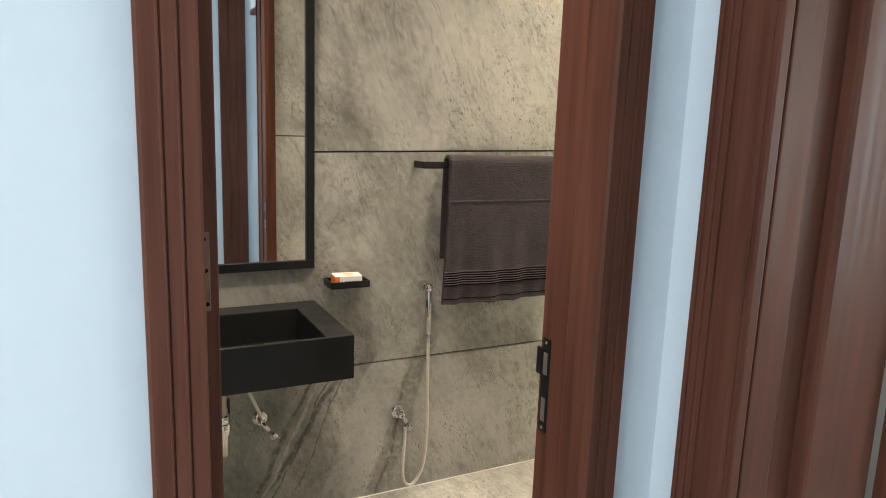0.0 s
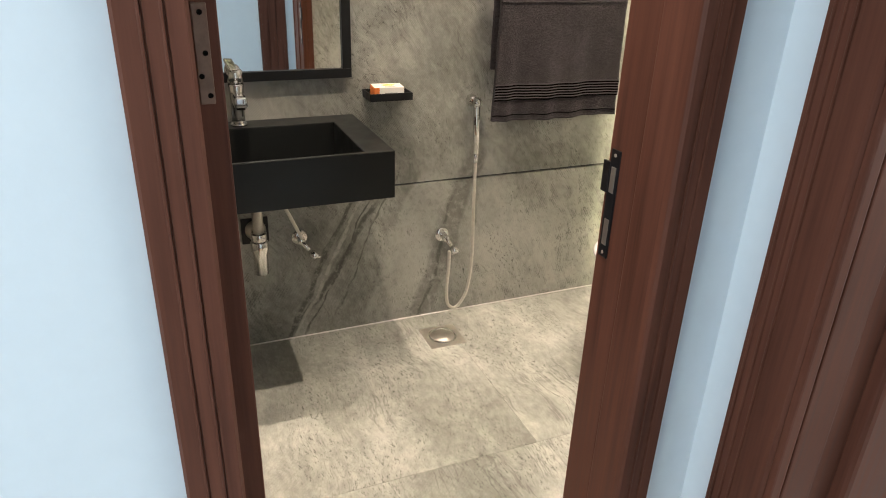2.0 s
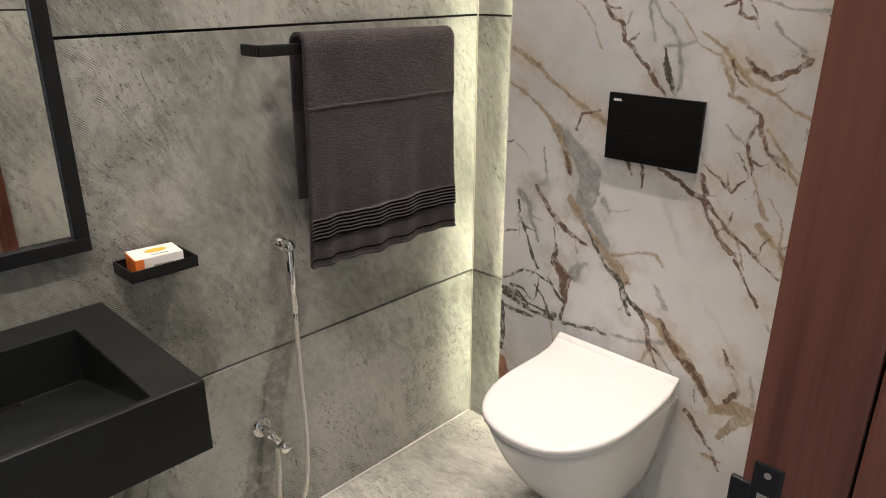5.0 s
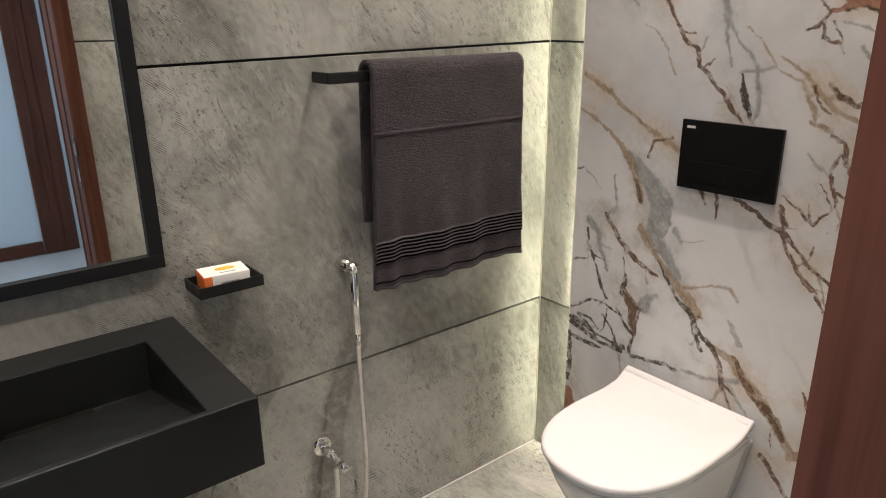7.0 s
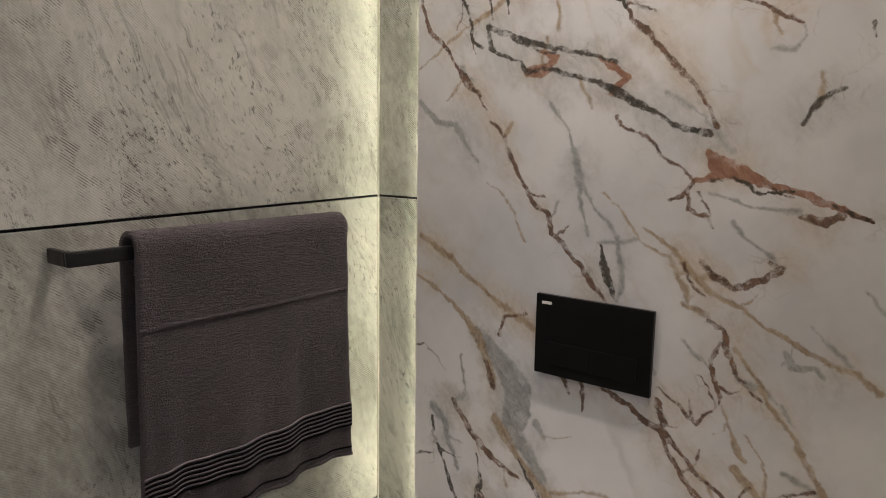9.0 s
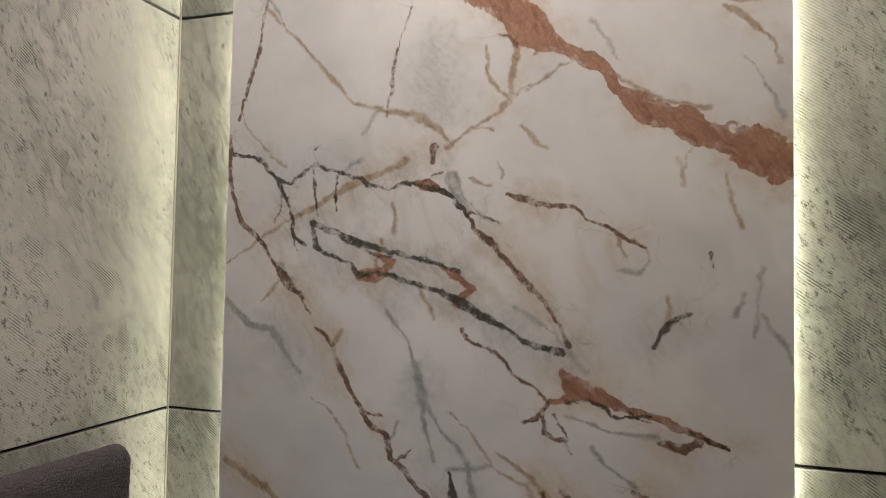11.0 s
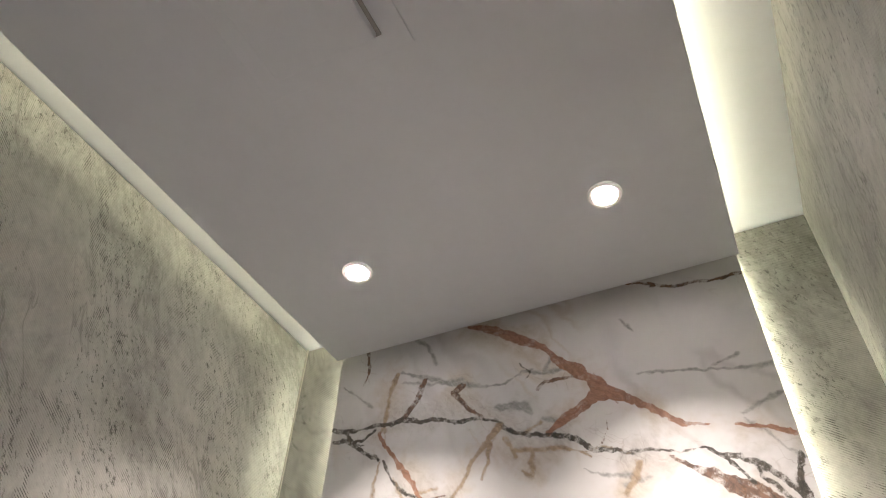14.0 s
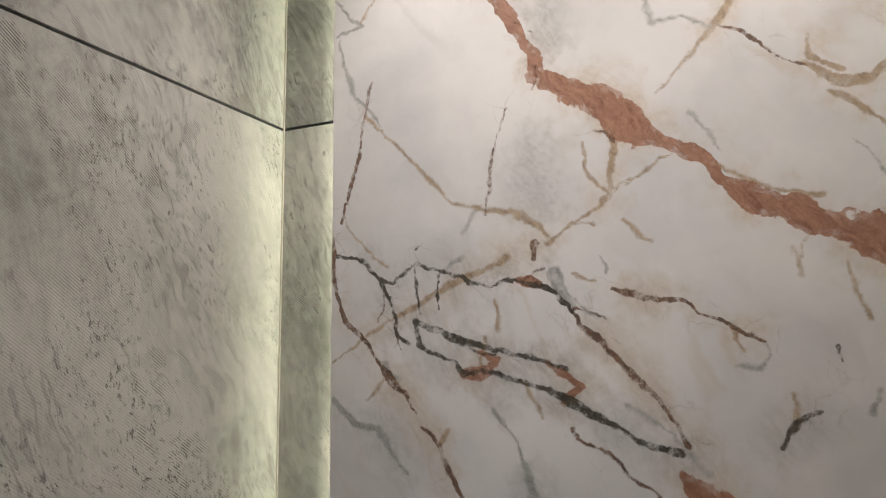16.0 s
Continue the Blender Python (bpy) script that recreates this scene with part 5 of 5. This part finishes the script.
spray = thing("hand_spray", "chrome hand spray hanging with its flexible steel hose", "hand spray")
SX = 1.192
part("wall_holder", lathe([(0.021, 0), (0.021, 0.004), (0.018, 0.010), (0.014, 0.034)], 28, pose(SX, TOWEL_Y - 0.0005, 0.826, 90, 0, 0)), M_CHROME, spray, "", True)
part("head", lathe([(0.006, -0.016), (0.014, -0.012), (0.017, 0.0), (0.014, 0.010), (0.006, 0.014)], 24, pose(SX, 2.455, 0.828, 62, 0, 0)), M_CHROME, spray, "", True)
part("handset", rod((SX, 2.458, 0.822), (SX + 0.007, 2.462, 0.645), 0.0125, 0.0115), M_CHROME, spray, "", True)
part("ferrule", rod((SX + 0.007, 2.462, 0.647), (SX + 0.008, 2.462, 0.612), 0.0085), M_CHROME, spray, "", True)
hose = tube([(SX + 0.008, 2.462, 0.620), (SX + 0.011, 2.464, 0.45), (SX + 0.016, 2.466, 0.25), (SX + 0.005, 2.467, 0.115), (SX - 0.022, 2.465, 0.055), (SX - 0.052, 2.462, 0.036),
             (SX - 0.080, 2.458, 0.062), (SX - 0.088, 2.455, 0.13), (SX - 0.084, 2.452, 0.22), (SX - 0.084, 2.452, 0.285)], 0.0062, 10)
part("hose", hose, M_HOSE, spray, "", True)

mirror = thing("mirror", "tall wall mirror in a slim matte black frame", "mirror")
MX0, MX1, MZ0, MZ1 = 0.058, 0.762, 0.925, 1.92
part("glass", box((MX0 + 0.02, TOWEL_Y - 0.016, MZ0 + 0.02), (MX1 - 0.02, TOWEL_Y - 0.010, MZ1 - 0.02)), M_MIRROR, mirror, "mirror glass")
fw = 0.028
for lo, hi in (((MX0, MZ0), (MX1, MZ0 + fw)), ((MX0, MZ1 - fw), (MX1, MZ1)), ((MX0, MZ0 + fw), (MX0 + fw, MZ1 - fw)), ((MX1 - fw, MZ0 + fw), (MX1, MZ1 - fw))):
    part("frame_bar", box((lo[0], TOWEL_Y - 0.027, lo[1]), (hi[0], TOWEL_Y - 0.001, hi[1]), 0.0012), M_BLACK, mirror)

dish = thing("soap_dish", "black metal wall-mounted soap dish tray", "soap dish")
DX0, DX1, DY0, DZ = 0.803, 0.944, 2.415, 0.858
part("tray", box((DX0, DY0, DZ), (DX1, TOWEL_Y - 0.001, DZ + 0.004), 0.0015), M_BLACK, dish)
for lo, hi in (((DX0, DY0, DZ), (DX1, DY0 + 0.004, DZ + 0.024)), ((DX0, TOWEL_Y - 0.005, DZ), (DX1, TOWEL_Y - 0.0012, DZ + 0.024)),
               ((DX0, DY0 + 0.004, DZ), (DX0 + 0.004, TOWEL_Y - 0.005, DZ + 0.024)), ((DX1 - 0.004, DY0 + 0.004, DZ), (DX1, TOWEL_Y - 0.005, DZ + 0.024))):
    part("rim", box(lo, hi, 0.001), M_BLACK, dish)

soap = thing("soap_box", "white and orange cardboard soap carton lying in the dish", "soap box")
sm = pose(0.868, 2.458, DZ + 0.0045, 0, 0, -6)


def on_soap(bm):
    bmesh.ops.transform(bm, matrix=sm, verts=bm.verts)
    return bm


part("carton", on_soap(box((-0.044, -0.033, 0), (0.052, 0.033, 0.037), 0.0015)), M_CARD, soap)
part("end_flap", on_soap(box((-0.0452, -0.0335, 0.0005), (-0.027, 0.0335, 0.0363), 0.0015)), M_ORANGE, soap, "orange printed end")
oval = lathe([(0.022, 0), (0.022, 0.0006)], 32, Matrix.Translation((0.008, 0.004, 0.0368)) @ Matrix.Diagonal((1.0, 0.5, 1, 1)))
part("oval_mark", on_soap(oval), M_YELLOW, soap, "yellow oval")
part("print_bar", on_soap(box((-0.008, -0.0228, 0.0368), (0.026, -0.0175, 0.0374))), M_GREYPRINT, soap, "grey line of print")
part("print_bar", on_soap(box((-0.010, -0.0336, 0.012), (0.030, -0.0331, 0.020))), M_GREYPRINT, soap, "grey line of print")

rail = thing("towel_rail", "matte black flat towel rail with rounded ends", "towel rail")
RX0, RX1, RY, RZ = 1.140, 1.742, 2.436, 1.284
part("bar", box((RX0, RY - 0.006, RZ - 0.0125), (RX1, RY + 0.006, RZ + 0.0125), 0.004), M_BLACK, rail)
for x in (RX0, RX1 - 0.012):
    part("bracket", box((x, RY + 0.004, RZ - 0.0125), (x + 0.012, TOWEL_Y - 0.001, RZ + 0.0125), 0.0035), M_BLACK, rail)

towel = thing("bath_towel", "charcoal grey terry towel folded over the rail", "towel")


def towel_sheet():
    """A cloth folded over the rail: the front drop long, the back drop short, with soft waves and a turned hem."""
    bm = bmesh.new()
    x0, x1 = 1.240, 1.716
    front, back, thick = 0.768, 0.935, 0.011
    course = []
    for k in range(64):
        course.append((RY - 0.019, front + (RZ + 0.006 - front) * k / 63, 1.0 - k / 63))
    for k in range(1, 9):
        a = math.pi * k / 9
        course.append((RY - 0.019 * math.cos(a), RZ + 0.006 + 0.020 * math.sin(a), 0.0))
    for k in range(32):
        course.append((RY + 0.019, RZ + 0.006 - (RZ + 0.006 - back) * k / 31, 0.35 * k / 31))
    cols = 56
    grids = []
    for side in (0, 1):
        grid = []
        for i, (y, z, hang) in enumerate(course):
            row = []
            y1 = course[min(i + 1, len(course) - 1)]
            y0 = course[max(i - 1, 0)]
            ny, nz = (y1[1] - y0[1]), -(y1[0] - y0[0])
            ln = math.hypot(ny, nz) or 1
            off = (thick if side == 0 else 0.0)
            for j in range(cols + 1):
                u = j / cols
                wav = hang * (0.007 * math.sin(u * 9.0 + 0.6) + 0.004 * math.sin(u * 21 + z * 4) + 0.004 * noise.noise(Vector((u * 6, z * 5, 2.0)))) + hang ** 3 * 0.0062 * math.sin(u * 38 + 2.0 * math.sin(u * 5))
                sag = hang * 0.006 * math.sin(u * 7.5 + 1.0) * (0.4 if i > 63 else 1.0)
                fine = 0.0016 * noise.noise(Vector((u * 60, z * 90, side)))
                x = x0 + (x1 - x0) * u + hang * (-0.012 * (1 - u)) + 0.002 * noise.noise(Vector((z * 14, u, 5)))
                row.append(bm.verts.new((x, y - (ny / ln) * (off + fine) + wav * (1 if i < 64 else 0.3), z - (nz / ln) * (off + fine) + (0.4 * sag if i < 4 else 0))))
            grid.append(row)
        grids.append(grid)
    for g in grids:
        for a, b in zip(g, g[1:]):
            for j in range(cols):
                bm.faces.new((a[j], a[j + 1], b[j + 1], b[j]))
    g0, g1 = grids
    for i in range(len(course) - 1):
        for j in (0, cols):
            bm.faces.new((g0[i][j], g0[i + 1][j], g1[i + 1][j], g1[i][j]))
    for i in (0, len(course) - 1):
        for j in range(cols):
            bm.faces.new((g0[i][j], g0[i][j + 1], g1[i][j + 1], g1[i][j]))
    return bm


def front_face(u, z, lift):
    """The front of the hanging cloth at u across and z up."""
    front = 0.768
    hang = 1.0 - (z - front) / (RZ + 0.006 - front)
    wav = hang * (0.007 * math.sin(u * 9.0 + 0.6) + 0.004 * math.sin(u * 21 + z * 4) + 0.004 * noise.noise(Vector((u * 6, z * 5, 2.0)))) + hang ** 3 * 0.0062 * math.sin(u * 38 + 2.0 * math.sin(u * 5))
    x = 1.240 + 0.476 * u - 0.012 * hang * (1 - u)
    return Vector((x, RY - 0.019 - 0.011 + wav - lift, z))


def ribbon(z0, z1, lift, slope=0.0):
    bm = bmesh.new()
    n = 56
    rows = []
    for z, l in ((z0, -0.001), (z0, lift), (z1, lift), (z1, -0.001)):
        rows.append([bm.verts.new(front_face(k / n, z + slope * k / n, l)) for k in range(n + 1)])
    for a, b in zip(rows, rows[1:]):
        for k in range(n):
            bm.faces.new((a[k], a[k + 1], b[k + 1], b[k]))
    return bm


part("cloth", towel_sheet(), M_TOWEL, towel, "", True)
for k in range(6):
    z = 0.838 + 0.0092 * k
    part("woven_stripe", ribbon(z, z + 0.0052, 0.0034), M_TOWELBAND, towel, "dark woven stripe", True)
    part("woven_ridge", ribbon(z + 0.0056, z + 0.0088, 0.0036), M_PIPING, towel, "grey ridge between the stripes", True)
part("hem", ribbon(0.786, 0.789, 0.0018), M_TOWELBAND, towel, "stitched hem", True)
part("edge_piping", ribbon(0.7685, 0.7745, 0.0030), M_TOWEL, towel, "plain bound edge", True)
part("fold_crease", ribbon(1.148, 1.158, 0.0012), M_TOWEL, towel, "fold crease", True)

plate = thing("flush_plate", "glossy black rectangular dual-flush plate on the marble", "flush plate")
FY0, FY1, FZ0, FZ1 = 1.776, 2.024, 1.005, 1.172
M_GLOSSBLACK = plain("satin_black_plastic", (0.005, 0.005, 0.005), 0.32, 0.0, 0.05, 2, spec=0.3)
part("plate", box((FACE_X - 0.012, FY0, FZ0), (FACE_X - 0.0008, FY1, FZ1), 0.002), M_GLOSSBLACK, plate)
for y0, y1 in ((FY0 + 0.028, (FY0 + FY1) / 2 - 0.001), ((FY0 + FY1) / 2 + 0.001, FY1 - 0.028)):
    part("button", box((FACE_X - 0.0135, y0, FZ0 + 0.022), (FACE_X - 0.0118, y1, FZ0 + 0.070), 0.0008), M_GLOSSBLACK, plate)
part("mark", box((FACE_X - 0.0126, FY1 - 0.036, FZ1 - 0.020), (FACE_X - 0.0119, FY1 - 0.014, FZ1 - 0.014)), M_CARD, plate, "small pale mark")

# ---- wall-hung toilet ----
wc = thing("wall_hung_toilet", "white ceramic wall-hung toilet with closed slim lid", "toilet")
WC_Y, WC_X0 = 1.923, 1.400


def d_outline(length, half, back, n=40, square=2.35):
    """Half-rounded outline: straight sides from the wall, rounded front. Returns (x, y) pairs from the back left round the front."""
    pts = []
    straight = length * 0.42
    for k in range(n + 1):
        a = math.pi * k / n
        c, s = math.cos(a), math.sin(a)
        px = -(length - straight) * abs(s) ** (2 / square)
        py = half * (abs(c) ** (2 / square)) * (1 if c >= 0 else -1)
        pts.append((back - straight + px, WC_Y + py))
    return [(back, WC_Y + half)] + [(back - straight * (1 - k / 4), WC_Y + half) for k in (3, 2, 1)] + pts + [(back - straight * (1 - k / 4), WC_Y - half) for k in (1, 2, 3)] + [(back, WC_Y - half)]


def shell(levels, bm=None):
    own = bmesh.new()
    rings = [[own.verts.new((x, y, z(x) if callable(z) else z)) for x, y in outline] for outline, z in levels]
    n = len(rings[0])
    for a, b in zip(rings, rings[1:]):
        for k in range(n):
            own.faces.new((a[k], a[(k + 1) % n], b[(k + 1) % n], b[k]))
    own.faces.new(rings[0][::-1])
    own.faces.new(rings[-1])
    return merge(bm, own)


XB = FACE_X - 0.001
bowl = []
for z, length, half in ((0.075, 0.20, 0.085), (0.08, 0.235, 0.100), (0.10, 0.268, 0.112), (0.15, 0.315, 0.128), (0.22, 0.372, 0.146), (0.30, 0.428, 0.162), (0.36, 0.460, 0.172), (0.395, 0.475, 0.178), (0.404, 0.475, 0.178), (0.407, 0.470, 0.174)):
    bowl.append((d_outline(length, half, XB), z))
part("bowl", shell(bowl), M_CERAMIC, wc, "", True)
part("seat", shell([(d_outline(0.449, 0.178, XB - 0.025), 0.409), (d_outline(0.454, 0.181, XB - 0.025), 0.412), (d_outline(0.454, 0.181, XB - 0.025), 0.421), (d_outline(0.450, 0.178, XB - 0.025), 0.424)]), M_SEAT, wc, "", True)


def rise(z, amount=0.034):
    return lambda x: z + amount * max(0.0, (x - (XB - 0.115)) / 0.085) ** 2


part("lid", shell([(d_outline(0.458, 0.1850, XB - 0.030), rise(0.426)), (d_outline(0.463, 0.187, XB - 0.028), rise(0.429)), (d_outline(0.463, 0.187, XB - 0.028), rise(0.438)),
                   (d_outline(0.459, 0.184, XB - 0.029), rise(0.442)), (d_outline(0.450, 0.177, XB - 0.031), rise(0.4435))]), M_SEAT, wc, "", True)
part("hinge_bar", rod((XB - 0.034, WC_Y - 0.183, 0.458), (XB - 0.034, WC_Y + 0.183, 0.458), 0.0165, bevel=0.2), M_SEAT, wc, "", True)
part("side_cap", lathe([(0.009, 0), (0.009, 0.002), (0.006, 0.003)], 16, pose(1.79, WC_Y - 0.118, 0.165, 90, 0, 0)), M_STEEL, wc, "", True)

waste_bin = thing("pedal_bin", "small round polished steel pedal bin beside the toilet", "bin")
NB = pose(1.70, 1.50, 0)
part("body", lathe([(0.098, 0), (0.100, 0.006), (0.100, 0.225), (0.097, 0.228)], 40, NB), M_CHROME, waste_bin, "", True)
part("base_ring", lathe([(0.101, 0.0), (0.103, 0.004), (0.103, 0.018), (0.1005, 0.020)], 40, NB), M_BLACK, waste_bin, "black plastic base ring", True)
part("rim", lathe([(0.1005, 0.224), (0.103, 0.228), (0.103, 0.236), (0.100, 0.239), (0.097, 0.237)], 40, NB), M_BLACK, waste_bin, "thin dark rim", True)
part("lid", lathe([(0.0985, 0.233), (0.097, 0.240), (0.080, 0.249), (0.045, 0.256), (0.004, 0.258)], 40, NB), M_CHROME, waste_bin, "polished domed lid", True)

drain = thing("floor_drain", "square brushed steel floor drain with a round grate", "floor drain")
DRX, DRY = 1.043, 2.336
part("plate", box((DRX - 0.068, DRY - 0.068, -0.004), (DRX + 0.068, DRY + 0.068, 0.003), 0.001), M_STEEL, drain)
part("ring", lathe([(0.052, 0.003), (0.052, 0.006), (0.047, 0.007), (0.045, 0.0035)], 36, pose(DRX, DRY, 0)), M_CHROME, drain, "", True)
grate = part("grate", lathe([(0.044, 0.003), (0.044, 0.0045), (0.0, 0.0045)][:2] + [(0.001, 0.0048)], 36, pose(DRX, DRY, 0)), M_STEEL, drain, "", True)

# ---- ceiling fittings ----
fan = thing("exhaust_fan", "white square ceiling exhaust fan with a flat cover", "exhaust fan")
EX, EY = 1.010, 1.893
part("frame", box((EX - 0.137, EY - 0.143, PANEL_Z - 0.004), (EX + 0.137, EY + 0.143, PANEL_Z - 0.0005), 0.002), M_CEIL, fan)
part("recess", box((EX - 0.101, EY - 0.101, PANEL_Z - 0.009), (EX + 0.101, EY + 0.101, PANEL_Z - 0.0035), 0.001), M_GREYPRINT, fan, "grey gap round the cover")
part("cover", box((EX - 0.0955, EY - 0.0955, PANEL_Z - 0.028), (EX + 0.0955, EY + 0.0955, PANEL_Z - 0.009), 0.003), M_CEIL, fan)
for k in range(4):
    part("red_mark", box((EX - 0.018 + 0.012 * k, EY - 0.124, PANEL_Z - 0.0072), (EX - 0.0095 + 0.012 * k, EY - 0.115, PANEL_Z - 0.0058)), M_RED, fan, "red printed mark")

first = None
for lx, ly in DOWN:
    if first is None:
        first = thing("downlight", "recessed round white LED downlight, switched on", "downlight", "ceiling downlights", at=(lx, ly, PANEL_Z))
        part("trim_ring", lathe([(0.030, 0.001), (0.034, -0.0005), (0.0345, -0.004), (0.0325, -0.0080), (0.030, -0.0045)], 36), M_WHITE, first, "", True)
        part("lens", lathe([(0.029, -0.001), (0.029, -0.0035), (0.024, -0.0045)], 36), M_LENS, first, "glowing lens", True)
    else:
        copy_thing(first, Matrix.Translation((lx, ly, PANEL_Z)))

# ---- tiles, last ----
GAP = 0.003


def tile(parent, lo, hi, material):
    bm = box(lo, hi, 0.0008, segments=1)
    return part("tile", bm, material, parent)




def joint_drop(x, z):
    """The joint beside the towel rail runs slightly out of level, lower towards the mirror."""
    return -0.0172 * (BACK_X - x) if abs(z - ROWS_Z[2]) < 0.01 else 0.0


for z0, z1 in zip(ROWS_Z, ROWS_Z[1:]):
    split = 0.32
    for x0, x1 in ((LEFT_X, split), (split, BACK_X)):
        t = tile(wall_towel, (x0 + (0.0004 if x0 > LEFT_X else 0), TOWEL_Y, z0 + (GAP if z0 else 0)), (x1 - (0.0004 if x1 < BACK_X else 0), TOWEL_Y + 0.0115, z1 - GAP), M_TILE)
        for v in t.data.vertices:
            v.co.z += joint_drop(v.co.x, v.co.z)
    for y0, y1 in ((DOOR_Y, MAR_Y0 + 0.05), (MAR_Y1 - 0.05, TOWEL_Y)):
        tile(wall_back, (BACK_X, y0, z0 + (GAP if z0 else 0)), (BACK_X + 0.0115, y1, z1 - GAP), M_TILE_Y)
    for x0, x1 in ((LEFT_X, JAMB_L - 0.06), (JAMB_R + 0.06, BACK_X)):
        tile(wall_door, (x0, DOOR_Y - 0.0115, z0 + (GAP if z0 else 0)), (x1, DOOR_Y, z1 - GAP), M_TILE)
tile(wall_door, (JAMB_L - 0.059, DOOR_Y - 0.0115, HEAD_Z + 0.035), (JAMB_R + 0.059, DOOR_Y, 2.942), M_TILE)
# corner trims and the sealant line at the foot of the wall
part("sealant_line", box((LEFT_X + 0.01, TOWEL_Y - 0.004, 0.0), (BACK_X - 0.004, TOWEL_Y - 0.0003, 0.004), 0.001), M_CARD, wall_towel, "pale sealant line")
for name_y in (TOWEL_Y - 0.0035,):
    part("corner_trim", box((BACK_X - 0.0035, name_y, 0), (BACK_X - 0.0003, TOWEL_Y - 0.0003, 2.942)), M_EDGE, wall_towel)
for x0, x1, y0, y1 in ((LEFT_X, 1.085, 1.705, TOWEL_Y), (1.085, BACK_X, 1.705, TOWEL_Y), (LEFT_X, 0.30, 1.157, 1.705), (0.30, BACK_X, 1.157, 1.705)):
    tile(floor, (x0 + 0.0002, y0 + 0.0002, -0.0098), (x1 - 0.0002, y1 - 0.0002, 0.0), M_FLOOR)
